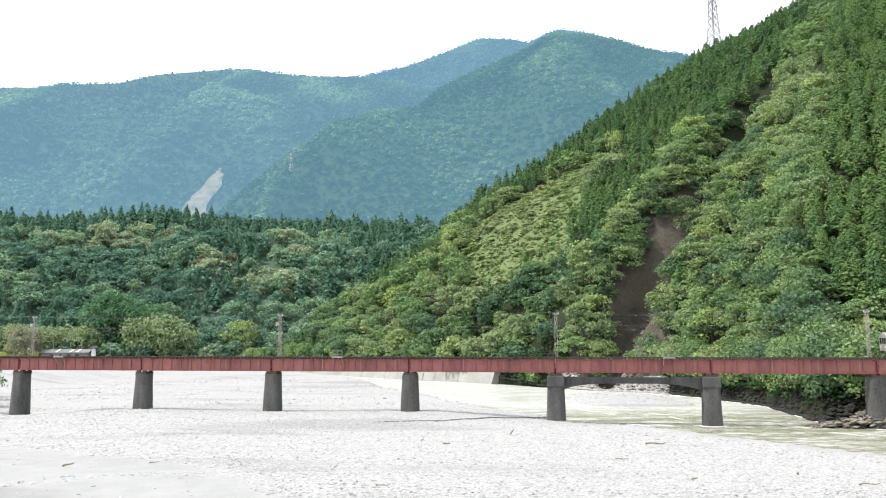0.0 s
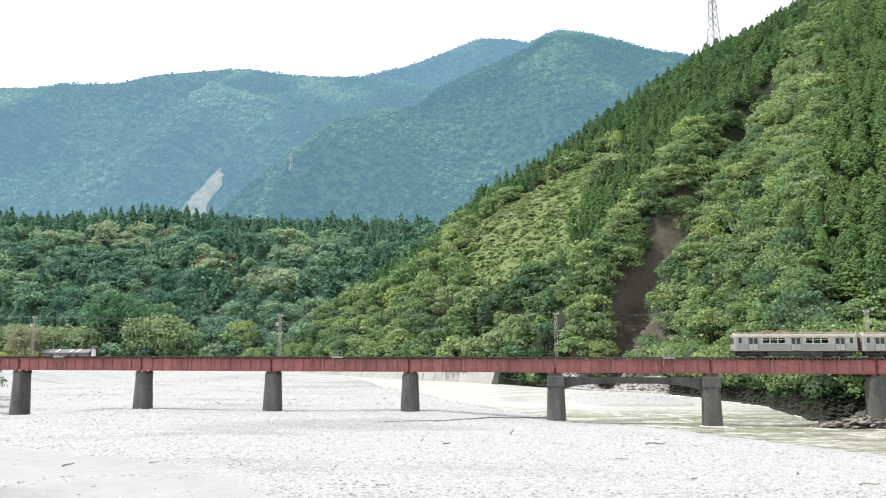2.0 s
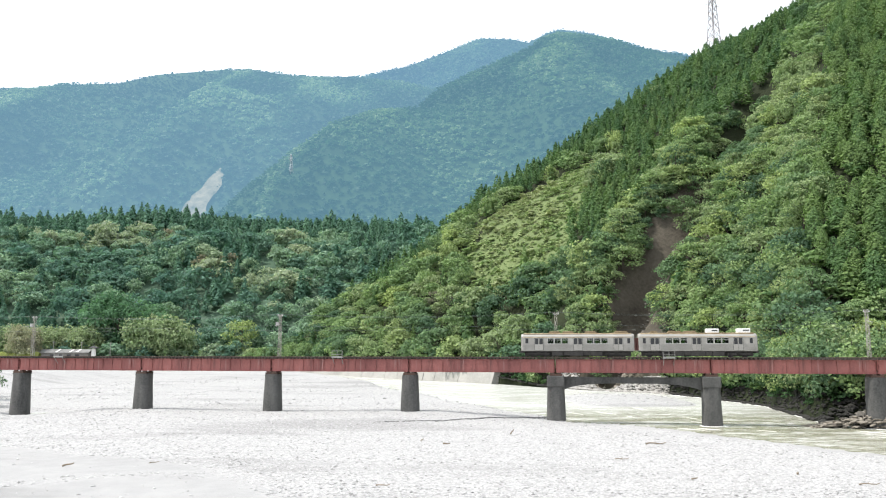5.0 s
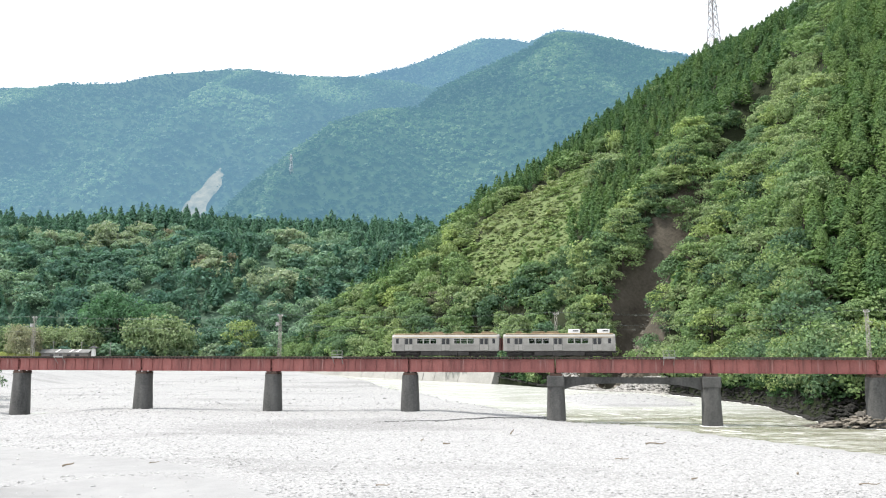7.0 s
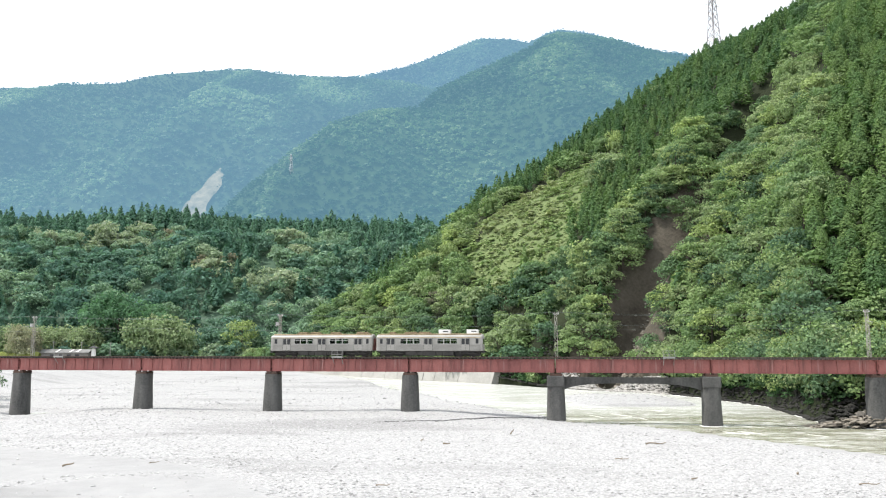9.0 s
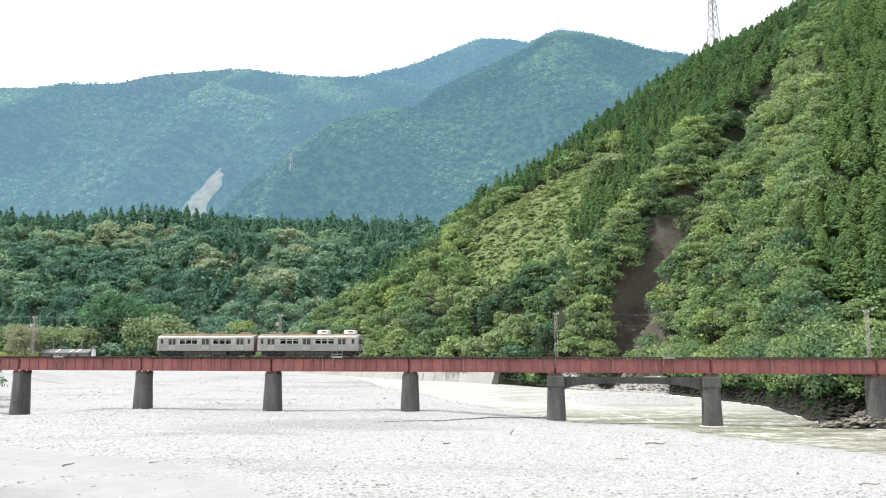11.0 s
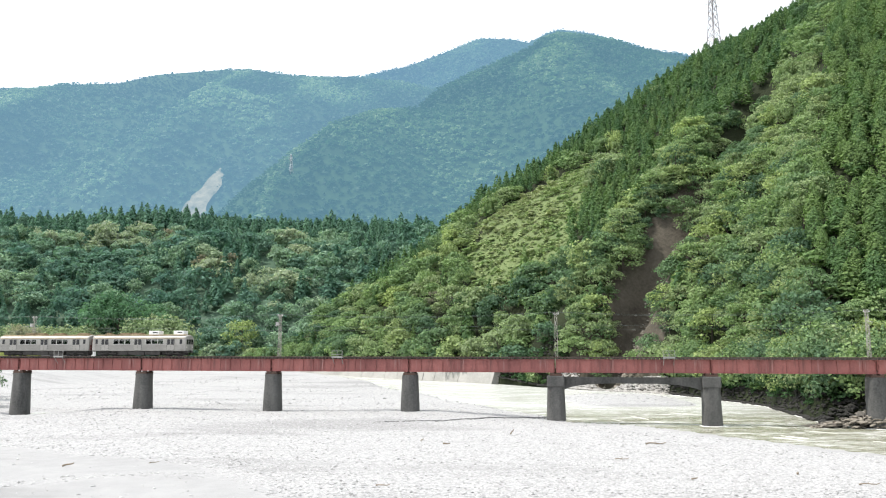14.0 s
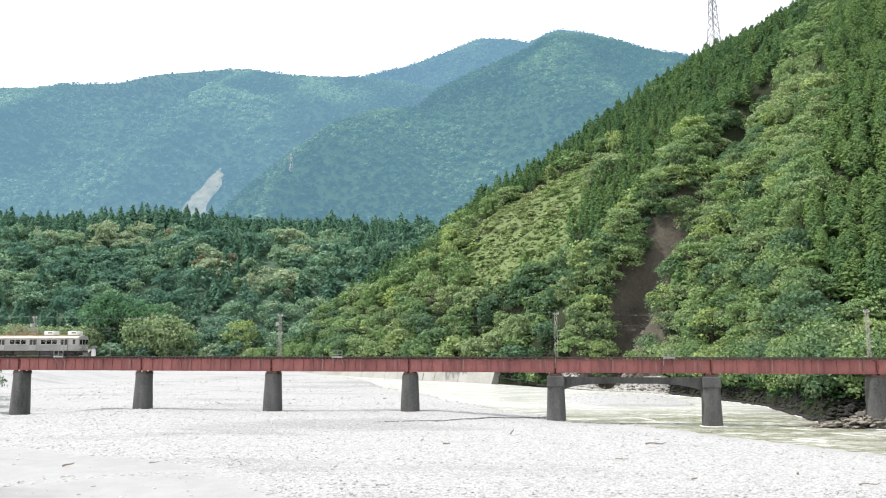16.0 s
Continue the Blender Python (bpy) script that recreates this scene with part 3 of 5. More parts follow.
sp = spur.spots(6.2, 1, 0.0, 1.05, 0.0, 12.7)
clear, gully, cedar = kinds(sp)
low_bank = ((sp[0] > 7.0) & (sp[0] < 11.1) & (sp[1] < 0.29)) | ((sp[0] >= 11.1) & (sp[1] < 0.045))
broad = ~clear & ~cedar & ~gully & ~low_bank & clear_of_track(sp[2], sp[3])
pick = rng_of(77).random(len(broad))
tone = leaf_tone(sp[0], sp[1])
woods("broadleaf_woods", BROAD, np.concatenate([stand(sp, broad & (pick < 0.4), 5.5, 9.5, 2, tone), stand(sp, broad & (pick > 0.4) & (pick < 0.8), 9, 13, 3, tone), stand(sp, broad & (pick > 0.8), 12.5, 16.5, 3, tone)]), M_BROAD, 3, "sunlit yellow-green broadleaf trees on the hillside", sink=0.12, patch=0.5)
sp2 = spur.spots(4.3, 4, 0.0, 1.05, 0.0, 12.7)
clear2, gully2, cedar2 = kinds(sp2)
near_side = (sp2[0] > 10.6) & (sp2[1] < 0.45)
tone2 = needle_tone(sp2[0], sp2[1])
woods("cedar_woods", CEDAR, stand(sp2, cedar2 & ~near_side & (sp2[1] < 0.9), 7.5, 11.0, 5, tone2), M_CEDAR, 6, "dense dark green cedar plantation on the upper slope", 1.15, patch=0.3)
CREST_CEDAR = [cedar_crown(145 + i, 15, 9, 0.072, True) for i in range(4)]
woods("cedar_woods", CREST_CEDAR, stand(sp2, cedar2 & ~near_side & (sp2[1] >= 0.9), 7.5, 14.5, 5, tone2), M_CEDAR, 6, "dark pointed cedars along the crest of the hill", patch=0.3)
CEDAR_NEAR = [cedar_crown(150 + i, 19, 22, 0.039, True, 0.38, 0.22, 0.5) for i in range(5)]
sp4 = spur.spots(3.7, 5, 0.0, 0.45, 10.5, 12.7)
side4 = kinds(sp4)[2] & (sp4[0] > 10.6) & clear_of_track(sp4[2], sp4[3])
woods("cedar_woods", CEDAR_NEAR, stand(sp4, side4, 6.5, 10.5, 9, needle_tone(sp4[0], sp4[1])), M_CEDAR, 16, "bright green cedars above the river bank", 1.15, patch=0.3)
stray = (rng_of(78).random(len(cedar2)) < 0.07) & ~cedar2 & ~clear2 & ~gully2 & (sp2[0] < 9) & (sp2[1] > 0.05)
woods("cedar_woods", CREST_CEDAR, stand(sp2, stray, 10, 15, 17), M_CEDAR, 18, "single dark cedars among the broadleaf trees")
su = spur.spots(5.0, 19, 0.01, 0.3, 9.3, 12.6)
woods("undergrowth_bushes", FINE_BUSH, stand(su, ~kinds(su)[1] & clear_of_track(su[2], su[3]), 3, 6, 20), M_CEDAR, 24, "dark green bushes under the trees", 1.5)
sp3 = spur.spots(2.1, 6, 0.05, 0.8, 3.8, 8.0)
clear3 = kinds(sp3)[0]
pick3 = rng_of(79).random(len(clear3))
woods("shrub_cover", SHRUB, np.concatenate([stand(sp3, clear3 & (pick3 < 0.93), 1.0, 2.5, 7), stand(sp3, clear3 & (pick3 > 0.96), 2.5, 4.5, 7)]), M_SHRUB, 8, "pale yellow-green shrubs on a cleared slope", 1.7, patch=0.7, patch_size=25)

RIDGE_CEDAR = [cedar_crown(160 + i, 16, 12, 0.07, True, 0.2, 0.24, 0.65) for i in range(5)]
RIDGE_BROAD = [broad_crown(170 + i, 22, 620, 0.042) for i in range(6)]
sr = ridge.spots(10.5, 11, 0.0, 1.0, 1.3, 7.1)
t, s, x, y, z = sr
p = fbm(x, y, 50, 95, 2) + rng_of(96).uniform(-0.35, 0.35, len(x))
con = (s > 0.7 + 0.14 * p) | (p > 0.06)
woods("ridge_broadleaf_woods", RIDGE_BROAD, np.concatenate([stand(sr, ~con & (p < -0.12), 12, 19, 12), stand(sr, ~con & (p >= -0.12), 17, 25, 12)]), M_RIDGE, 13, "shaded green broadleaf forest on the ridge", sink=0.1, patch=0.6)
sr2 = ridge.spots(6.2, 12, 0.55, 1.03, 1.3, 7.1)
p2 = fbm(sr2[2], sr2[3], 50, 95, 2)
band = sr2[1] > 0.76 + 0.1 * p2
woods("ridge_cedar_woods", RIDGE_CEDAR, stand(sr, con & (s < 0.82), 14, 22, 14), M_RIDGE_CEDAR, 15, "dark bluish-green cedars on the ridge", patch=0.5)
woods("ridge_cedar_woods", RIDGE_CEDAR, np.concatenate([stand(sr2, band & (sr2[1] < 0.9), 8, 13, 17), stand(sr2, band & (sr2[1] >= 0.9), 5, 9.5, 18)]), M_RIDGE_CEDAR, 19, "small dark cedars along the crest of the ridge", 1.5, patch=0.5)
def rib_tone(hill, spots):
    """Relief shading painted as leaf tone: pale trees follow a far mountain's ribs, dark ones fill the hollows."""
    t, s, x, y, z = spots
    n = fbm(x, y * hill.ribs, hill.scale, hill.seed, 3)
    return (0.75 * np.exp(-(n / 0.07) ** 2) - 0.3 + 0.25 * fbm(x, y, 60, hill.seed + 7, 2)) * (0.5 if hill is far_b else 1.0) + (0.14 if hill is far_c else 0.0)


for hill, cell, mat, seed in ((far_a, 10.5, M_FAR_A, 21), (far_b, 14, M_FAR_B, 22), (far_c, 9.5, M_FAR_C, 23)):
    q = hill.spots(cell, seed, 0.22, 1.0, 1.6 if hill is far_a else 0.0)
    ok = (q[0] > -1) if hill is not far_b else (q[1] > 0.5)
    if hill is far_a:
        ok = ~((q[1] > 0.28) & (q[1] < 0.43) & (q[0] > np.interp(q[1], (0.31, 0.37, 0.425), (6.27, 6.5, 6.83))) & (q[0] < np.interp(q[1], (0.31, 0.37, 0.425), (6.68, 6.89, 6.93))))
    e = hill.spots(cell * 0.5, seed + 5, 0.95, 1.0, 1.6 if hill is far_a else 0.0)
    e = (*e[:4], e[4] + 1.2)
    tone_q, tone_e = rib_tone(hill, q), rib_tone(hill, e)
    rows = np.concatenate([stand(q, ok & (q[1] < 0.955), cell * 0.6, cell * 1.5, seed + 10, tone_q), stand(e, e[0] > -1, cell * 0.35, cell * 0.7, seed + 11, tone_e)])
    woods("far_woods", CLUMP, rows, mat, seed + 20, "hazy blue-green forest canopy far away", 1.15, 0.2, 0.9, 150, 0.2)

r = rng_of(29)
t, s = r.uniform(8.2, 12.4, 210), r.uniform(0.008, 0.035, 210)
x, y, z = spur.at(t, s)
t2, s2 = r.uniform(5.3, 6.5, 60), r.uniform(0.0, 0.04, 60)
x2, y2, z2 = spur.at(t2, s2)
# lowest leaf tone paints the bank's shade into these bushes
pl = np.stack([np.append(x, x2), np.append(y, y2), np.append(z, z2) - 0.6, r.uniform(1.2, 3.4, 270), np.full(270, -0.6)], 1)
pl = pl[clear_of_track(pl[:, 0], pl[:, 1])]
woods("bank_bushes", FINE_BUSH, pl, M_CEDAR, 30, "dark green bushes overhanging the river bank", 1.4, 0.1)

r = rng_of(28)
s = r.random(260) ** 1.6 * 0.22
t = np.interp(s, GULLY_S, GULLY_T) + r.normal(size=260) * 0.12
x, y, z = spur.at(t, s)
scatter("gully_debris", [rock_shape(260 + i) for i in range(4)], np.stack([x, y, z + 0.1, r.uniform(0.4, 1.3, 260)], 1), M_DEBRIS, 27, "brown rock debris in the steep bare gully", "debris")

# trees along the bank, one by one
BANK_CROWNS = [broad_crown(300 + i, 34, 1300, 0.027, 0.46) for i in range(5)]


def bank_tree(i):
    tr = thing("tree", "leafy green broadleaf tree leaning over the river bank", "tree", "trees along the river bank")
    part("trunk", trunk_bm(320 + i, 0.3, 0.8, 6), M_BARK, tr)
    v, f = BANK_CROWNS[i]
    part("crown", mesh_from("crown", v, f, M_BROAD_ONE), M_BROAD_ONE, tr)
    return tr


r = rng_of(31)
first = []
sb = spur.spots(4.3, 33, 0.014, 0.3, 7.0, 12.8)
held = kinds(sb)
free = ~held[0] & ~held[1] & ~held[2] & clear_of_track(sb[2], sb[3]) & ~((sb[0] > 11.1) & (sb[1] > 0.045)) & (sb[1] < 0.29)
sb = tuple(a[free] for a in sb)
order = np.argsort(sb[3])
for count, i in enumerate(order[:250]):
    t, s, x, y, z = (a[i] for a in sb)
    h = r.uniform(7, 12.5) if s > 0.035 else r.uniform(6, 9.5)
    lean = r.uniform(14, 30) if s < 0.035 else r.uniform(-4, 8)
    m = pose(x, y, z - 0.3) @ Matrix.Rotation(radians(lean), 4, "X") @ Matrix.Rotation(r.uniform(0, 6.28), 4, "Z") @ Matrix.Diagonal((h * r.uniform(0.85, 1.2), h * r.uniform(0.85, 1.2), h, 1))
    if count < 5:
        ob = bank_tree(count)
        first.append(ob)
        ob.matrix_world = m
    else:
        ob = copy_thing(first[int(r.integers(0, 5))], Matrix.Identity(4))
        ob.matrix_basis = m
for t in np.arange(8.35, 12.3, 0.1):
    x, y, z = (float(v) for v in spur.at(np.array(t), np.array(r.uniform(0.016, 0.026))))
    h = r.uniform(7.5, 10.5)
    if clear_of_track(x, y):
        ob = copy_thing(first[int(r.integers(0, 5))], Matrix.Identity(4))
        ob.matrix_basis = pose(x, y, z - 0.4) @ Matrix.Rotation(radians(r.uniform(-30, -10)), 4, "Y") @ Matrix.Rotation(radians(r.uniform(30, 46)), 4, "X") @ Matrix.Rotation(r.uniform(0, 6.28), 4, "Z") @ Matrix.Diagonal((h, h, h, 1))
flank = spur.spots(3.3, 39, 0.03, 0.34, 6.6, 11.0)
off = gully_offset(flank[0], flank[1])
steep = (off > -1.15) & (off < -0.45) & ~kinds(flank)[1] & ~kinds(flank)[2] & clear_of_track(flank[2], flank[3])
woods("broadleaf_woods", BROAD, stand(flank, steep, 5.0, 9.0, 37), M_BROAD, 38, "broadleaf trees on the steep shaded flank of the gully", 1.15, 0.1, 0.5)
rest = np.zeros(len(sb[0]), bool)
rest[order[250:]] = True
woods("broadleaf_woods", BROAD, stand(sb, rest, 7, 14, 34, leaf_tone(sb[0], sb[1])), M_BROAD, 35, "mixed green broadleaf trees on the nose beside the gully", sink=0.12, patch=0.5)
for x, y, h in ((-89.3, 150, 10.0), (-102.8, 168, 15.0), (-112, 176, 18.0), (-112, 162, 16.0), (-117, 450, 26.0)):
    ob = copy_thing(first[int(r.integers(0, 5))], Matrix.Identity(4))
    ob.matrix_basis = pose(x, y, float(ground_z(np.array(x), np.array(y))) - 0.3, 0, 0, x * 7) @ Matrix.Diagonal((h * 0.8, h * 0.8, h, 1))
    tagged(ob, "tall green tree on the river bank beside the bridge" if h < 22 else "large round dark green tree below the ridge")

r = rng_of(36)
for x, y, h in ((-194, 460, 44.0), (-179, 464, 38.0), (-207, 468, 37.0)):
    tr = thing("tree", "large round dark green tree below the ridge", "tree", "trees below the ridge")
    part("trunk", trunk_bm(int(h), 0.3, 0.8, 6), M_BARK, tr)
    v, f = broad_crown(int(330 + h), 40, 2600, 0.02, 0.46)
    part("crown", mesh_from("crown", v, f, M_DEEP), M_DEEP, tr)
    tr.matrix_world = pose(x, y, float(ground_z(np.array(x), np.array(y))) - 0.3, 0, 0, x * 7) @ Matrix.Diagonal((h * 0.95, h * 0.95, h, 1))

M_RUSSET = leafy("withered_leaves", [(0.17, 0.175, 0.125), (0.22, 0.21, 0.155)], "object")
for hill, t, s, h in ((ridge, 4.37, 0.34, 17.0), (ridge, 4.69, 0.345, 19.0), (ridge, 3.99, 0.565, 15.0), (spur, 8.62, 0.118, 8.0), (spur, 5.77, 0.228, 6.5), (spur, 4.2, 0.235, 8.5)):
    x, y, z = (float(v) for v in hill.at(np.array(t), np.array(s)))
    tr = thing("tree", "withered tree with dull brown leaves among green woods", "tree", "withered trees")
    part("trunk", trunk_bm(int(h * 7), 0.3, 0.8, 6), M_BARK, tr)
    v, f = broad_crown(int(360 + h * 3), 16, 420, 0.042, 0.42)
    part("crown", mesh_from("crown", v, f, M_RUSSET), M_RUSSET, tr)
    tr.matrix_world = pose(x, y, z - 0.4, 0, 0, t * 90) @ Matrix.Diagonal((h * 0.9, h * 0.9, h, 1))

# bamboo and bushes on the terrace under the ridge
r = rng_of(35)
pl = []
for x0, x1, y0, y1, n, lo, hi in ((-262, -200, 438, 448, 95, 13, 25), (-180, -146, 438, 450, 30, 13, 32), (-150, -100, 432, 460, 16, 4, 11), (-240, -222, 420, 430, 14, 2, 5)):
    x, y = r.uniform(x0, x1, n), r.uniform(y0, y1, n)
    pl.append(np.stack([x, y, np.maximum(ground_z(x, y), 6.0) - 0.5, r.uniform(lo, hi, n)], 1))
BAMBOO = [broad_crown(190 + i, 26, 620, 0.027, 0.36) for i in range(4)]
woods("bamboo_thicket", BAMBOO, np.concatenate(pl), M_BAMBOO, 36, "pale yellow-green bamboo and bushes on the terrace", 0.85, 0.12)
x, y = r.uniform(-237, -223, 16), r.uniform(421, 428, 16)
woods("dry_bamboo", BAMBOO, np.stack([x, y, np.full(16, 6.5), r.uniform(13, 25, 16)], 1), M_DRY, 38, "pale brown dry bamboo clump beside the bridge mast", 0.6, 0.1)
x, y = r.uniform(-250, -70, 110), r.uniform(436, 462, 110)
woods("terrace_woods", BROAD_FAR, np.stack([x, y, np.maximum(ground_z(x, y), 5.0) - 0.5, r.uniform(6, 14, 110)], 1), M_RIDGE, 37, "dark green trees along the foot of the ridge", 1.1, 0.15)

# ---- bridge ----
kr = Mat("red_girder_paint", 0.6).local()
ra, rb = kr.noise(0.3, 4, (1, 1, 0.4)), kr.noise(4.0, 4)
rmix = kr.math("ADD", kr.math("MULTIPLY", ra, 0.65), kr.math("MULTIPLY", rb, 0.35))
rc = kr.ramp(rmix, [(0.3, (0.15, 0.045, 0.042)), (0.7, (0.33, 0.115, 0.1))])
rs = kr.ramp(kr.noise(2.2, 5, (1.0, 1.0, 0.07)), [(0.56, (0, 0, 0)), (0.72, (0.55, 0.55, 0.55))])
rc = kr.mix(rs, rc, (0.36, 0.24, 0.22))
rd = kr.ramp(kr.noise(1.1, 4, (1.0, 1.0, 0.12)), [(0.28, (0.75, 0.75, 0.75)), (0.42, (0, 0, 0))])
M_RED = kr.color(kr.mix(rd, rc, (0.07, 0.03, 0.025))).m
M_RUST = mottled("dark_rust", (0.03, 0.018, 0.014), (0.09, 0.05, 0.035), 1.0, 9.0, 0.85)
M_TIE = mottled("dark_timber_sleeper", (0.02, 0.016, 0.013), (0.07, 0.055, 0.045), 1.2, 10.0, 0.9)
M_RAIL = mottled("rail_steel", (0.1, 0.06, 0.045), (0.22, 0.15, 0.12), 1.0, 8.0, 0.5, 0.6)
M_PIER = mottled("weathered_concrete", (0.026, 0.027, 0.027), (0.12, 0.119, 0.113), 0.5, 3.5, 0.92, bump=0.04, stretch=(1, 1, 0.3))
M_GALV = mottled("galvanised_steel", (0.3, 0.3, 0.3), (0.5, 0.5, 0.49), 1.5, 12.0, 0.5, 0.4)
M_MAST = mottled("weathered_steel", (0.24, 0.225, 0.2), (0.4, 0.38, 0.34), 1.5, 12.0, 0.7, 0.2)
M_CONC = mottled("pale_concrete", (0.2, 0.197, 0.182), (0.37, 0.363, 0.338), 0.12, 1.5, 0.9)

SPAN = 23.3
ALONG = Vector((0.9871, -0.1618, 0.0))
AWAY = Vector((0.1618, 0.9871, 0.0))
HEAD = math.degrees(math.atan2(ALONG.y, ALONG.x))
START = Vector((-74.5, 136.25, 0)) + AWAY * 1.0
RAIL_Z = 10.42


def on_bridge(s, across=0.0, z=0.0):
    """World pose at s metres along the bridge; local x runs along it, local y away from the near side."""
    p = START + ALONG * s + AWAY * across
    return pose(p.x, p.y, z, 0, 0, HEAD)


def bridge_span(k):
    b = thing("girder_span", "rust-red riveted plate girder bridge span on concrete piers", "bridge span", "spans of the railway bridge")
    b.matrix_world = on_bridge(k * SPAN, 0, 8.0)
    L = SPAN - 0.22
    for side in (-1, 1):
        y = side * 0.95
        bm = boxes((0.11, L + 0.11, y - 0.012, y + 0.012, 0.03, 2.0), (0.11, L + 0.11, y - 0.2, y + 0.2, 0.0, 0.04), (0.11, L + 0.11, y - 0.2, y + 0.2, 1.99, 2.04))
        part("girder", bm, M_RED, b)
        n = 14
        st = boxes((-0.035, 0.035, -0.06, 0.0, 0.05, 1.98), (-0.01, 0.01, -0.11, 0.0, 0.05, 1.98))
        me = bpy.data.meshes.new("stiffener")
        st.to_mesh(me)
        st.free()
        me.materials.append(M_RED)
        for i in range(n):
            o = part("stiffener", me, M_RED, b)
            o.location = (0.26 + (L - 0.16) * i / (n - 1), y - (0.013 if side < 0 else -0.013), 0)
            o.rotation_euler = (0, 0, 0 if side < 0 else math.pi)
    for i in range(6):
        xx = 0.5 + (L - 0.7) * i / 5
        for zz in (0.3, 1.6):
            part("cross_brace", boxes((xx - 0.05, xx + 0.05, -0.93, 0.93, zz, zz + 0.12)), M_RUST, b)
    tie = bpy.data.meshes.new("sleeper")
    tb = boxes((-0.11, 0.11, -1.5, 1.3, 2.05, 2.27))
    tb.to_mesh(tie)
    tb.free()
    tie.materials.append(M_TIE)
    m = 38
    for i in range(m):
        o = part("sleeper", tie, M_TIE, b)
        o.location = ((i + 0.5) * SPAN / m, 0.05 * math.sin(i * 2.7 + k), 0)
    for y in (-0.57, 0.57):
        part("rail", boxes((0, SPAN, y - 0.033, y + 0.033, 2.385, 2.42), (0, SPAN, y - 0.01, y + 0.01, 2.29, 2.39), (0, SPAN, y - 0.06, y + 0.06, 2.272, 2.29)), M_RAIL, b)
    part("kerb_timber", boxes((0, SPAN, -1.42, -1.27, 2.275, 2.4)), M_TIE, b)
    return b


FIRST, LAST = -2, 8
for k in range(FIRST, LAST):
    bridge_span(k)


def pier(k, foot, wide):
    p = thing("bridge_pier", "dark weathered concrete bridge pier, tapered, standing in the riverbed", "bridge pier", "piers of the railway bridge")
    p.matrix_world = on_bridge(k * SPAN + 0.05, 0, 0)
    h = 7.5
    bm = bmesh.new()
    rings = []
    for j in range(9):
        q = j / 8
        ring = []
        for i in range(28):
            a = 2 * math.pi * i / 28
            cx, cy = math.cos(a), math.sin(a)
            ex, ey = math.copysign(abs(cx) ** 0.7, cx), math.copysign(abs(cy) ** 0.7, cy)
            w = 0.012 * math.sin(j * 7.3 + i * 1.7 + k)
            ring.append(bm.verts.new((ex * (1.57 - 0.3 * q + w), ey * (1.55 - 0.3 * q + w), foot - 1.5 + (h - foot + 1.5) * q)))
        rings.append(ring)
    for a, b in zip(rings, rings[1:]):
        for i in range(28):
            bm.faces.new((a[i], a[(i + 1) % 28], b[(i + 1) % 28], b[i]))
    bm.faces.new(rings[-1])
    bm.faces.new(rings[0][::-1])
    part("shaft", bm, M_PIER, p)
    c = 1.36 if wide else 1.12
    part("cap", boxes((-c, c, -c - 0.02, c + 0.02, h - (1.7 if wide else 0.3), h + 0.004), bevel=0.2), M_PIER, p)
    part("bed_beam", boxes((-0.95, 1.0, -1.2, 1.2, h + 0.002, h + 0.3), bevel=0.03), M_RUST, p)
    for x in (-0.5, 0.6):
        for y in (-0.95, 0.95):
            part("bearing", boxes((x - 0.28, x + 0.28, y - 0.24, y + 0.24, h + 0.3, 7.996), bevel=0.03), M_RUST, p)
    return p


for k, foot in zip(range(FIRST, LAST + 1), (3.5, 3.0, 0.1, 1.3, 1.4, 1.5, 0.3, -0.5, 0.8, 1.5, 1.5)):
    pier(k, foot, k in (4, 5))

# old arched beam that braces two of the piers
bm = bmesh.new()
prof = []
for i in range(21):
    q = i / 20
    x = 4 * SPAN + 1.2 + (SPAN - 2.4) * q
    sag = 5.35 + 1.0 * (1 - (2 * q - 1) ** 4)
    prof.append([bm.verts.new((x, y, z)) for y, z in ((-0.6, sag), (-0.6, 7.3), (0.6, 7.3), (0.6, sag))])
for a, b in zip(prof, prof[1:]):
    for i in range(4):
        bm.faces.new((a[i], a[(i + 1) % 4], b[(i + 1) % 4], b[i]))
bm.faces.new(prof[0])
bm.faces.new(prof[-1][::-1])
beam_mesh = bpy.data.meshes.new("arched_beam")
bm.to_mesh(beam_mesh)
bm.free()
beam_mesh.materials.append(M_PIER)
beam = tagged(new("arched_beam", beam_mesh), "dark stained concrete arched beam between two piers", "beam")
beam.matrix_world = on_bridge(0, 0.4, 0)


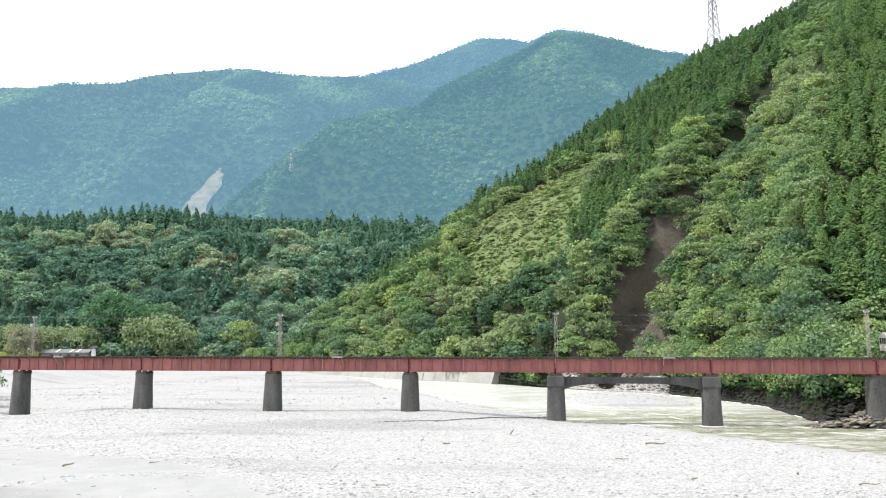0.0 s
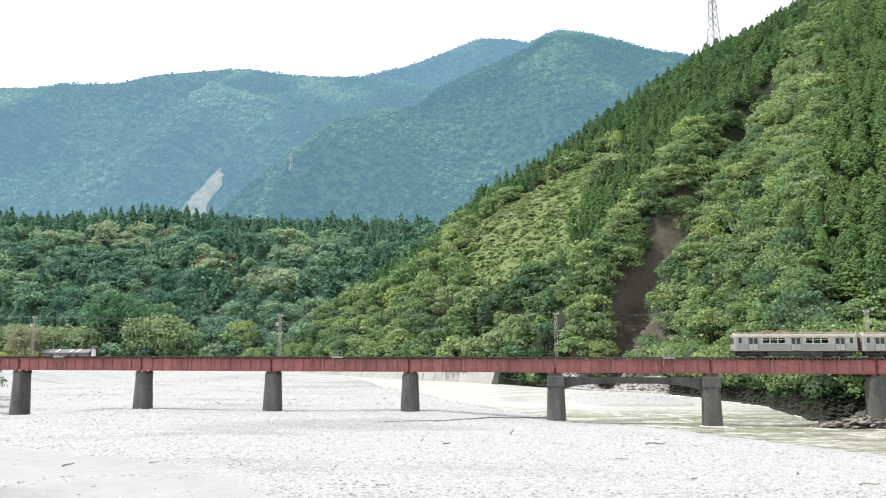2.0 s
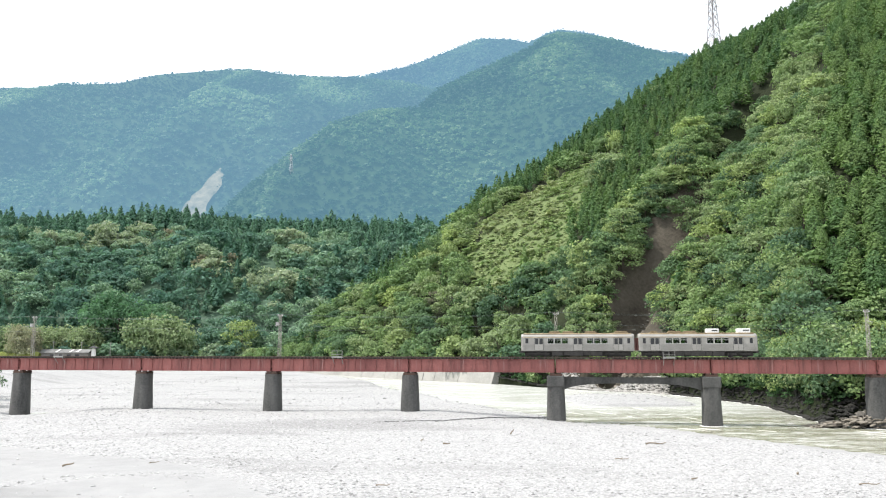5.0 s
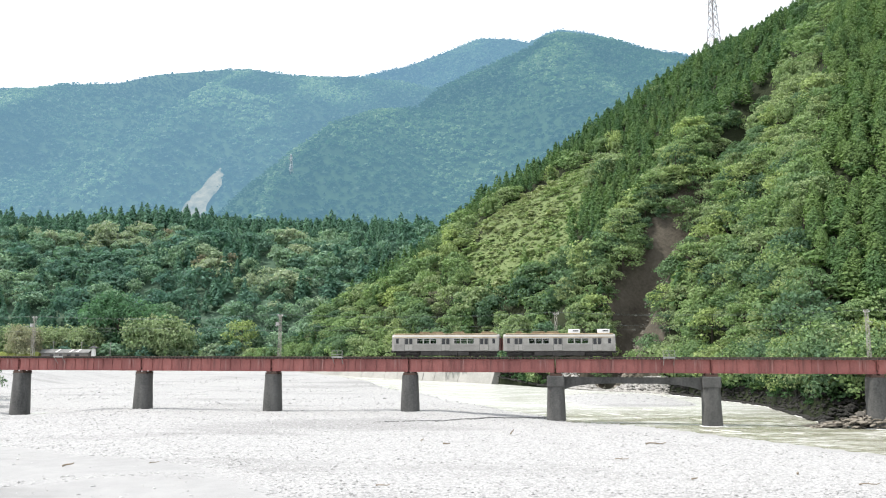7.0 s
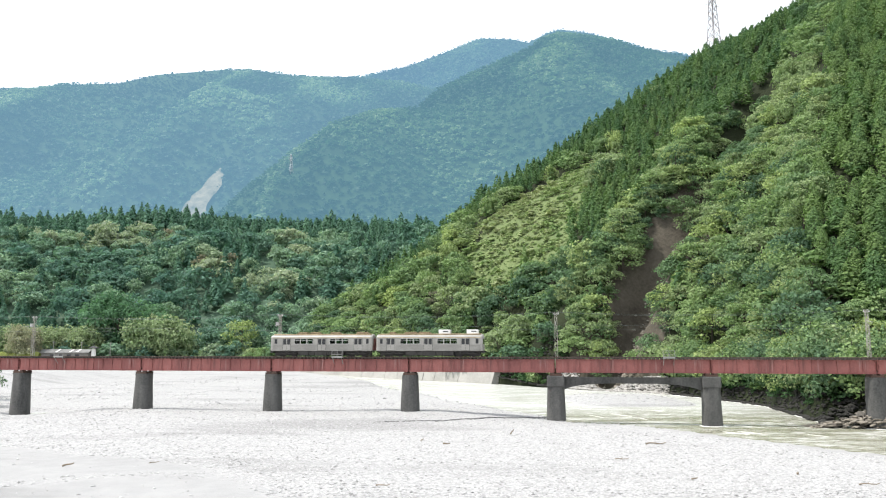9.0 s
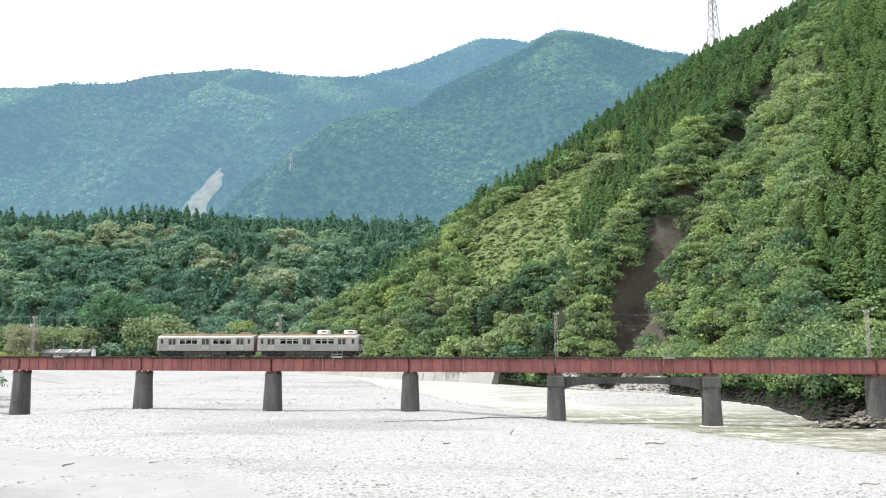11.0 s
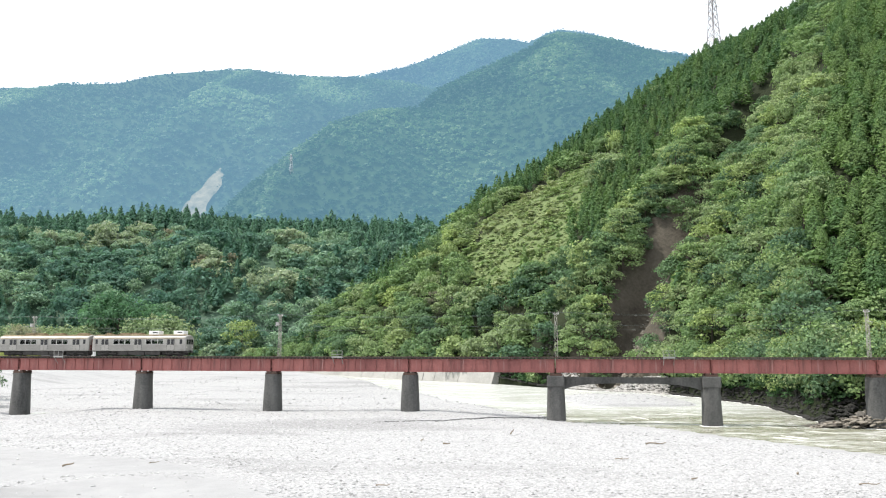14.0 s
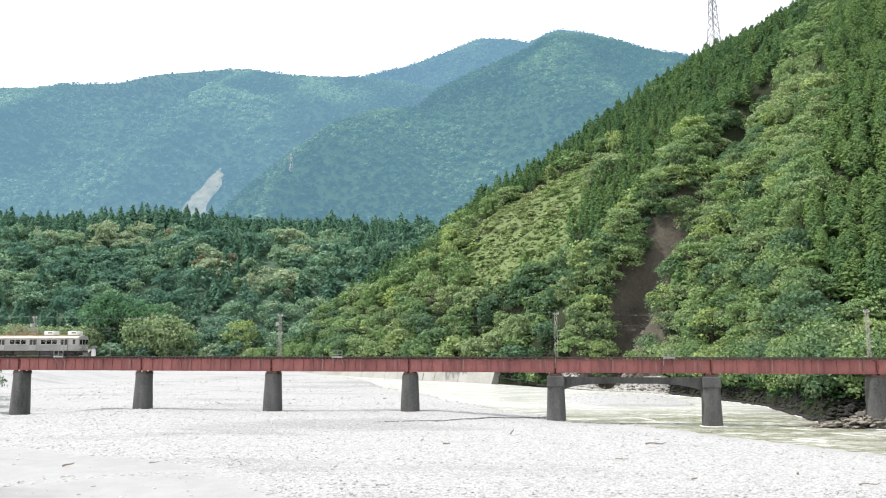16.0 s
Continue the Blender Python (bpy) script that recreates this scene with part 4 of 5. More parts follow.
# ---- overhead line ----
def mast(k, box_on=False):
    m = thing("catenary_mast", "slim grey steel lattice mast beside the railway track", "mast", "masts of the overhead line")
    m.matrix_world = on_bridge(k * SPAN + 0.2, 2.05, 0)
    z0, z1, w0, w1 = 8.6, 17.6, 0.23, 0.17
    for sx in (-1, 1):
        for sy in (-1, 1):
            bm = bmesh.new()
            rod(bm, (sx * w0, sy * w0, z0), (sx * w1, sy * w1, z1), 0.036, 5)
            part("post", bm, M_MAST, m)
    n = 15
    for i in range(n):
        a, b = i / n, (i + 1) / n
        wa, wb = w0 + (w1 - w0) * a, w0 + (w1 - w0) * b
        sg = 1 if i % 2 else -1
        for y in (-1, 1):
            bm = bmesh.new()
            rod(bm, (sg * wa, y * wa, z0 + (z1 - z0) * a), (-sg * wb, y * wb, z0 + (z1 - z0) * b), 0.026, 4)
            part("lattice_bar", bm, M_MAST, m)
    part("base_bracket", boxes((-0.35, 0.35, -0.95, 0.35, 8.35, 8.6)), M_RUST, m)
    bm = bmesh.new()
    rod(bm, (0, 0, 15.9), (0, -2.3, 15.6), 0.035, 6)
    rod(bm, (0, 0, 15.0), (0, -2.1, 15.55), 0.025, 6)
    part("cantilever_arm", bm, M_GALV, m)
    part("crossarm", boxes((-0.48, 0.48, -0.05, 0.05, 17.2, 17.3)), M_GALV, m)
    for x in (-0.4, 0.4):
        bm = bmesh.new()
        rod(bm, (x, 0, 17.3), (x, 0, 17.55), 0.04, 8, 0.025)
        part("insulator", bm, M_WHITE, m, "white porcelain insulator")
    if box_on:
        part("equipment_box", boxes((-0.75, -0.3, -0.2, 0.2, 15.6, 16.2), bevel=0.03), M_GALV, m)
    return m


M_WHITE = mottled("white_cooler_paint", (0.6, 0.6, 0.58), (0.78, 0.78, 0.76), 1.0, 7.0, 0.6)
M_WIRE = mottled("wire", (0.05, 0.07, 0.068), (0.1, 0.13, 0.125), 1.0, 8.0, 0.6)
MASTS = (-2, 0, 2, 4, 6, 8)
for k in MASTS:
    mast(k, k in (0, 2))


def wire(name, z, across, sag, label, radius=0.011):
    bm = bmesh.new()
    line = []
    for a, b in zip(MASTS, MASTS[1:]):
        n = 12
        pts = []
        for i in range(n + 1):
            q = i / n
            p = START + ALONG * ((a + (b - a) * q) * SPAN + 0.2) + AWAY * across
            pts.append((p.x, p.y, z - sag * 4 * q * (1 - q)))
        line += pts if not line else pts[1:]
    tube(bm, line, radius, 4)
    me = bpy.data.meshes.new(name)
    bm.to_mesh(me)
    bm.free()
    me.materials.append(M_WIRE)
    return tagged(new(name, me), label, "wire", "wires of the overhead line")


wire("contact_wire", 14.75, 0.0, 0.05, "thin dark contact wire above the track")
wire("messenger_wire", 15.6, 0.0, 0.45, "thin sagging messenger wire above the track")
wire("feeder_wire", 17.56, 1.65, 0.6, "thin feeder wire between the masts")
wire("feeder_wire", 17.56, 2.45, 0.75, "thin feeder wire between the masts")


M_REFUGE = mottled("dull_grey_steel", (0.2, 0.2, 0.19), (0.34, 0.335, 0.315), 1.5, 12.0, 0.75, 0.2)


def refuge(k):
    p = thing("refuge_platform", "small grey steel refuge platform with railing on the girder", "platform", "refuges along the bridge")
    p.matrix_world = on_bridge(k * SPAN, -1.2, 0)
    part("floor", boxes((-0.9, 0.9, -1.0, -0.15, 10.2, 10.28)), M_REFUGE, p)
    for x in (-0.86, 0.0, 0.86):
        part("post", boxes((x - 0.035, x + 0.035, -0.99, -0.92, 10.28, 11.35)), M_REFUGE, p)
    for z in (10.75, 11.33):
        part("rail", boxes((-0.9, 0.9, -1.0, -0.93, z, z + 0.06)), M_REFUGE, p)
    part("toe_board", boxes((-0.9, 0.9, -1.01, -0.97, 10.28, 10.5)), M_REFUGE, p)
    for x in (-0.75, 0.75):
        bm = bmesh.new()
        rod(bm, (x, -0.95, 10.2), (x, 0.04, 9.2), 0.05, 6)
        part("brace", bm, M_REFUGE, p)
    return p


for k in (0.36, 2.5, 4.735):
    refuge(k)

# ---- far bank: concrete wall, boulders, terrace ----
wall = thing("revetment", "pale sloping concrete river wall in panels", "river wall", kind="structure")
ts = np.linspace(0.9, 5.35, 22)
for a, b in zip(ts, ts[1:]):
    (xa, xb), (ya, yb), _ = (np.array(v) for v in spur.at(np.array([a, b]), np.array([0.0, 0.0])))
    d = Vector((xb - xa, yb - ya, 0)).normalized()
    nrm = Vector((d.y, -d.x, 0))
    if nrm.y > 0:
        nrm = -nrm
    bm = bmesh.new()
    A, B = Vector((xa, ya, 0)) + d * 0.06, Vector((xb, yb, 0)) - d * 0.06
    vs = [[bm.verts.new(q + nrm * o + Vector((0, 0, z))) for o, z in ((3.4, -1.0), (1.4, 5.2), (-0.6, 5.2), (-0.6, -1.0))] for q in (A, B)]
    for i in range(4):
        bm.faces.new((vs[0][i], vs[0][(i + 1) % 4], vs[1][(i + 1) % 4], vs[1][i]))
    bm.faces.new(vs[0])
    bm.faces.new(vs[1][::-1])
    part("panel", bm, M_CONC, wall)

M_ROCK = mottled("brown_rock", (0.075, 0.066, 0.053), (0.28, 0.25, 0.205), 0.5, 4.0, 0.9)
M_EDGE_STONE = mottled("dark_grey_stone", (0.05, 0.05, 0.05), (0.15, 0.15, 0.148), 0.8, 5.0, 0.6)
# near-black: shade under the overhanging trees is painted into these rocks
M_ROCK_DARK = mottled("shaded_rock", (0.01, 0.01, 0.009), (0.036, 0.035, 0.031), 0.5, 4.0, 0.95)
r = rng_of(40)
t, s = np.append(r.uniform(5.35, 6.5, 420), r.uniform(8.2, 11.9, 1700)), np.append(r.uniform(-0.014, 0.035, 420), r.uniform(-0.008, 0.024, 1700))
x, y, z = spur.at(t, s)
scatter("dark_rocks", [rock_shape(230 + i) for i in range(4)], np.stack([x, y - 0.5, z + 0.2, r.uniform(0.35, 1.3, len(x))], 1), M_ROCK_DARK, 43, "dark rocks along the river bank, bank shade in their colour", "rocks")
# thin line of darker stones along a low gravel edge
q = r.random(520) ** 0.8
x = np.interp(q, (0, 0.42, 0.69, 1), (-9.7, 1.4, 8.5, 17.0)) + r.normal(size=520) * 0.2
y = np.interp(q, (0, 0.42, 0.69, 1), (112, 115.8, 120.4, 125.4)) + 0.25 * np.sin(q * 31) + r.normal(size=520) * 0.16 * (1 + q)
scatter("edge_stones", ROCKS, np.stack([x, y, ground_z(x, y) + 0.04, (0.14 + 0.3 * r.random(520) ** 2) * (0.6 + 0.7 * q)], 1), M_EDGE_STONE, 44, "line of dark stones along a low gravel edge", "stones")
M_ROCK_PALE = mottled("pale_boulder", (0.18, 0.17, 0.16), (0.42, 0.41, 0.385), 0.6, 3.0, 0.9)
r = rng_of(41)
t, s = r.uniform(6.4, 8.3, 900), r.uniform(-0.01, 0.014, 900)
x, y, z = spur.at(t, s)
size = r.uniform(0.6, 1.5, 900)
scatter("boulder_bank", [rock_shape(220 + i) for i in range(5)], np.stack([x, y - 1.0, z + 0.1, size], 1), M_ROCK_PALE, 42, "bank of heaped pale grey boulders at the water", "boulders")
RIGHT_ROCKS = []
for i in range(280):
    q = r.random()
    x, y = 54.5 + 10.5 * q + r.normal() * 0.4, 112.6 + 4.0 * r.random() + 2.5 * (1 - q)
    size = r.uniform(0.4, 1.1) * (0.6 + 0.7 * q)
    z = 0.1 + 3.0 * q ** 0.9 * max(0.0, 1 - abs(y - 115.5) / 5) * r.random() ** 0.5
    if i < 6:
        v, f = rock_shape(240 + i)
        ob = tagged(new("rock", mesh_from("rock", v, f, M_ROCK)), "brown angular rock heaped on the river bank", "rock", "rocks at the bank")
        RIGHT_ROCKS.append(ob)
    else:
        ob = copy_thing(RIGHT_ROCKS[i % 6], Matrix.Identity(4))
    ob.matrix_basis = pose(x, y, z, r.uniform(-12, 12), r.uniform(-25, 5), r.uniform(-25, 25)) @ Matrix.Diagonal((size * 1.9, size * 1.2, size * 0.75, 1))
r = rng_of(46)
s = r.uniform(0.015, 0.075, 240)
t = np.interp(s, GULLY_S, GULLY_T) + 0.3 + r.normal(size=240) * 0.1
x, y, z = spur.at(t, s)
keep = clear_of_track(x, y)
scatter("slope_rubble", [rock_shape(280 + i) for i in range(4)], np.stack([x, y, z + 0.15, r.uniform(0.4, 1.4, 240)], 1)[keep], M_ROCK, 47, "pale rock rubble at the foot of the bare gully", "rubble")
s = r.uniform(0.05, 0.13, 46)
t = np.interp(s, GULLY_S, GULLY_T) + 1.1 + r.normal(size=46) * 0.09
x, y, z = spur.at(t, s)
keep = clear_of_track(x, y)
woods("gully_bushes", FINE_BUSH, np.stack([x, y, z - 0.4, r.uniform(2.0, 4.5, 46)], 1)[keep], M_BROAD, 48, "green bushes along the edge of the bare gully", 1.3, 0.1)


# ---- terrace buildings ----
M_TIN = mottled("grey_tin_roof", (0.1, 0.1, 0.1), (0.2, 0.2, 0.195), 0.5, 3.0, 0.6)
M_PLASTER = mottled("white_plaster", (0.55, 0.55, 0.52), (0.75, 0.75, 0.72), 0.6, 4.0, 0.85)
M_TILE = mottled("dark_roof_tile", (0.025, 0.025, 0.028), (0.07, 0.07, 0.075), 1.0, 6.0, 0.95)
M_BOARD = mottled("grey_board_wall", (0.12, 0.115, 0.105), (0.25, 0.24, 0.22), 0.6, 4.0, 0.9)
M_GRASS = soil("terrace_grass", (0.1, 0.13, 0.03), (0.22, 0.24, 0.08), 0.2)


def gable(bm, x0, x1, y0, y1, z0, z1, t=0.12):
    """A gabled roof slab pair with thickness."""
    ym = (y0 + y1) / 2
    for ya, yb in ((y0, ym), (y1, ym)):
        lo = [bm.verts.new(p) for p in ((x0, ya, z0), (x1, ya, z0), (x1, yb, z1), (x0, yb, z1))]
        hi = [bm.verts.new((v.co.x, v.co.y, v.co.z + t)) for v in lo]
        bm.faces.new(lo[::-1])
        bm.faces.new(hi)
        for i in range(4):
            bm.faces.new((lo[i], lo[(i + 1) % 4], hi[(i + 1) % 4], hi[i]))
    bmesh.ops.recalc_face_normals(bm, faces=bm.faces)
    return bm


shed = thing("shed", "long low shed with grey tin roof and pale panels", "shed")
shed.location = (-208, 428, 6.4)
part("wall", boxes((-13.5, 13.5, -4, 4, -0.6, 3.3)), M_BOARD, shed)
part("roof", gable(bmesh.new(), -14.2, 14.2, -4.8, 4.8, 3.3, 5.1), M_TIN, shed)
for x in (-7, -2.5, 2, 6.5):
    part("window", boxes((x, x + 2.2, -4.05, -3.98, 1.0, 2.4)), M_TILE, shed)
for x, w in ((-4.5, 1.2), (3.2, 0.9), (6.8, 1.2)):
    bm = bmesh.new()
    vs = [bm.verts.new(p) for p in ((x, -4.4, 3.63), (x + w, -4.4, 3.63), (x + w + 0.6, -0.6, 5.06), (x + 0.6, -0.6, 5.06))]
    up = [bm.verts.new(v.co + Vector((0, -0.02, 0.1))) for v in vs]
    bm.faces.new(up)
    for i in range(4):
        bm.faces.new((vs[i], vs[(i + 1) % 4], up[(i + 1) % 4], up[i]))
    part("roof_panel", bm, M_WHITE, shed, "white translucent roof panel")

bm = bmesh.new()
for i in range(25):
    x = -252 + i * 1.35
    h = 9.9 + 0.35 * math.sin(i * 0.9) + 0.2 * math.sin(i * 2.3)
    prev = None if i == 0 else row
    row = [bm.verts.new((x, 421.5 + dy, z)) for dy, z in ((-2.2, 6.0), (-1.2, h - 0.9), (0.0, h), (1.4, h - 0.5), (3.0, 6.0))]
    if prev:
        for a, b, c, d in zip(prev, prev[1:], row[1:], row):
            bm.faces.new((a, b, c, d))
grass_mesh = bpy.data.meshes.new("grass_bank")
bm.to_mesh(grass_mesh)
bm.free()
grass_mesh.materials.append(M_GRASS)
tagged(new("grass_bank", grass_mesh), "yellow-green grass bank along the terrace edge", "grass bank", kind="structure")

pav = thing("pavilion", "small white pavilion with dark hipped roof", "pavilion")
pav.location = (-189.5, 420, 6.8)
part("wall", boxes((-0.85, 0.85, -0.85, 0.85, -0.8, 5.2), bevel=0.05), M_PLASTER, pav)
bm = bmesh.new()
bmesh.ops.create_cone(bm, cap_ends=True, segments=4, radius1=3.2, radius2=0.5, depth=1.2, matrix=Matrix.Translation((0, 0, 6.05)) @ Matrix.Rotation(radians(45), 4, "Z"))
part("roof", bm, M_TILE, pav)
part("finial", boxes((-0.2, 0.2, -0.2, 0.2, 6.8, 7.6), bevel=0.05), M_TILE, pav)
for x, h in ((-224, 11.0), (-215.5, 10.0), (-200, 9.5), (-184, 9.0)):
    p = thing("utility_pole", "slim pale concrete utility pole on the terrace", "utility pole", "utility poles")
    p.location = (x, 428, 6.4)
    bm = bmesh.new()
    rod(bm, (0, 0, -0.5), (0, 0, h), 0.2, 8, 0.12)
    part("shaft", bm, M_CONC, p)
    part("crossarm", boxes((-0.9, 0.9, -0.06, 0.06, h - 0.9, h - 0.75)), M_GALV, p)


M_PYLON = mottled("pylon_steel", (0.14, 0.13, 0.13), (0.24, 0.225, 0.22), 0.5, 4.0, 0.7)


def pylon(height, base, steel):
    p = thing("transmission_tower", "tall grey lattice power transmission tower above the trees", "pylon", "transmission towers")
    n = 11
    wid = lambda z: base * (1 - 0.8 * (max(z, 0.0) / height) ** 0.75) / 2
    for sx in (-1, 1):
        for sy in (-1, 1):
            bm = bmesh.new()
            tube(bm, [(sx * wid(height * i / n), sy * wid(height * i / n), height * i / n) for i in range(n + 1)], 0.22, 5)
            part("leg", bm, steel, p)
    for i in range(n):
        a, b = height * i / n, height * (i + 1) / n
        for side in range(4):
            rot = Matrix.Rotation(side * math.pi / 2, 3, "Z")
            for sg in (-1, 1):
                bm = bmesh.new()
                rod(bm, rot @ Vector((sg * wid(a), wid(a), a)), rot @ Vector((-sg * wid(b), wid(b), b)), 0.16, 4)
                part("brace", bm, steel, p)
    for z in (0.72, 0.82, 0.92):
        bm = bmesh.new()
        w = wid(height * z)
        for sg in (-1, 1):
            rod(bm, (0, 0, height * z), (sg * (w + 4), 0, height * z + 0.4), 0.12, 5)
            rod(bm, (0, 0, height * z + 1.6), (sg * (w + 4), 0, height * z + 0.4), 0.1, 5)
        part("crossarm", bm, M_GALV, p)
    return p


tower = pylon(62.0, 9.0, M_PYLON)
x, y, z = (float(v) for v in spur.at(np.array(9.12), np.array(1.02)))
tower.matrix_world = pose(x, y, z - 1, 0, 0, 20)
# pale bluish steel: distance haze painted into the colour
M_HAZY_STEEL = mottled("hazy_pylon_steel", (0.3, 0.36, 0.4), (0.4, 0.46, 0.5), 0.5, 4.0, 0.8)
far_tower = tagged(pylon(32.0, 6.0, M_HAZY_STEEL), "small pale lattice transmission tower on the far spur")
far_tower.matrix_world = pose(-222, 1096, 263, 0, 0, 40)

# ---- driftwood on the gravel ----
M_WOOD = mottled("bleached_driftwood", (0.1, 0.075, 0.05), (0.3, 0.25, 0.19), 1.0, 9.0, 0.9)
r = rng_of(51)
for x, y, L, w, turn, tilt in ((24.2, 89.4, 2.4, 0.12, 4, 2), (17.7, 78.1, 1.4, 0.07, -20, 6), (8.8, 100, 0.8, 0.12, 30, 48), (0.4, 89.4, 0.8, 0.12, 0, 3), (-33.4, 70.3, 1.0, 0.12, 12, 14), (-4.6, 60.5, 1.1, 0.07, -10, 4), (-26.5, 72.3, 0.9, 0.06, 35, 5), (34.5, 64, 1.8, 0.07, 4, 2), (31, 69, 0.6, 0.12, 60, 8), (-2.5, 93.5, 0.7, 0.09, 60, 20), (21, 66, 0.6, 0.1, 20, 8)):
    d = thing("driftwood", "weathered brown driftwood log lying on river gravel", "driftwood", "driftwood on the gravel")
    z, w = float(ground_z(np.array(x), np.array(y))), w * 0.75
    d.matrix_world = pose(x, y, z + w * 0.9 + 0.05 + L * 0.5 * abs(math.sin(radians(tilt))) * 0.6, 0, -tilt, turn)
    bm = bmesh.new()
    pts = [(-L / 2 + L * i / 5, 0.05 * L * math.sin(i * 1.9 + x), 0.03 * L * math.sin(i * 1.3)) for i in range(6)]
    for i in range(5):
        rod(bm, pts[i], pts[i + 1], w * (1 - 0.09 * i), 7, w * (1 - 0.09 * (i + 1)))
    part("trunk", bm, M_WOOD, d)
    bm = bmesh.new()
    rod(bm, pts[2], (pts[2][0] + 0.2 * L, 0.14 * L, 0.06 * L), w * 0.4, 6, w * 0.12)
    part("branch", bm, M_WOOD, d)

# ---- train ----
M_STEEL = mottled("dull_stainless_steel", (0.225, 0.218, 0.2), (0.345, 0.335, 0.308), 0.6, 6.0, 0.5, 0.25, local=True)
M_STEEL_DULL = mottled("corrugated_steel", (0.175, 0.17, 0.157), (0.285, 0.277, 0.256), 0.6, 6.0, 0.55, 0.25, local=True)
M_ROOF = mottled("stained_cream_roof", (0.16, 0.11, 0.055), (0.52, 0.42, 0.27), 0.6, 3.5, 0.85, local=True)
M_CREAM = mottled("rust_stained_cornice", (0.25, 0.16, 0.075), (0.62, 0.54, 0.4), 0.9, 4.0, 0.8, local=True)
M_SASH = mottled("pale_sash_aluminium", (0.4, 0.4, 0.385), (0.55, 0.55, 0.53), 1.0, 8.0, 0.5, 0.2, local=True)
M_BROWN = mottled("rust_brown_gear", (0.12, 0.085, 0.04), (0.3, 0.24, 0.15), 0.8, 5.0, 0.85, local=True)
M_GLASS = mottled("dark_window_glass", (0.008, 0.009, 0.01), (0.02, 0.022, 0.024), 1.0, 5.0, 0.12)
kg = Mat("tinted_clear_glass", 0.08)
kg_clear = kg.n("ShaderNodeBsdfTransparent")
kg_clear.inputs["Color"].default_value = (0.6, 0.66, 0.63, 1)
kg_gloss = kg.n("ShaderNodeBsdfGlossy", Roughness=0.06)
kg_mix = kg.n("ShaderNodeMixShader", Fac=0.012)
kg.link(kg_clear.outputs[0], kg_mix.inputs[1])
kg.link(kg_gloss.outputs[0], kg_mix.inputs[2])
kg.link(kg_mix.outputs[0], kg.t.nodes["Material Output"].inputs["Surface"])
M_CLEAR_GLASS = kg.m
M_GAP = mottled("dark_door_gap", (0.03, 0.03, 0.03), (0.06, 0.06, 0.058), 1.0, 5.0, 0.8)
M_UNDER = mottled("dark_underframe", (0.015, 0.014, 0.013), (0.06, 0.055, 0.05), 1.2, 8.0, 0.8, local=True)
M_BELLOWS = mottled("dark_red_bellows", (0.08, 0.03, 0.025), (0.16, 0.07, 0.06), 1.5, 8.0, 0.85, local=True)
M_LAMP = mottled("lamp_glass", (0.5, 0.48, 0.42), (0.7, 0.68, 0.6), 2.0, 9.0, 0.2, local=True)
CAR = 17.35
SPIN = []


def shell(z0, gaps):
    """The car body: a tube with rounded roof shoulders, drawn-in ends and window openings at the gaps."""
    prof = [(-1.37, z0), (-1.4, z0 + 0.12), (-1.4, 2.07), (-1.4, 2.86), (-1.4, 3.02)]
    for i in range(1, 7):
        a = math.pi / 2 * i / 6
        prof.append((-1.4 + 0.5 * (1 - math.cos(a)), 3.02 + 0.46 * math.sin(a)))
    prof.append((-0.45, 3.6))
    prof += [(-y, z) for y, z in prof[::-1]]
    bm = bmesh.new()
    rings = []
    stations = [(0, 0.93), (0.1, 0.975), (0.3, 1.0), (CAR - 0.3, 1.0), (CAR - 0.1, 0.975), (CAR, 0.93)]
    stations = sorted(stations + [(x, 1.0) for g in gaps for x in g])
    for x, k in stations:
        rings.append([bm.verts.new((x, y * k, z0 + (z - z0) * (1 - (1 - k) * 0.45))) for y, z in prof])
    n = len(prof)
    for (xa, _), a, b in zip(stations, rings, rings[1:]):
        cut = any(abs(xa - g[0]) < 1e-6 for g in gaps)
        for i in range(n):
            if not (cut and i in (2, n - 4)):
                bm.faces.new((a[i], a[(i + 1) % n], b[(i + 1) % n], b[i]))
    bm.faces.new(rings[0])
    bm.faces.new(rings[-1][::-1])
    bmesh.ops.recalc_face_normals(bm, faces=bm.faces)
    return bm


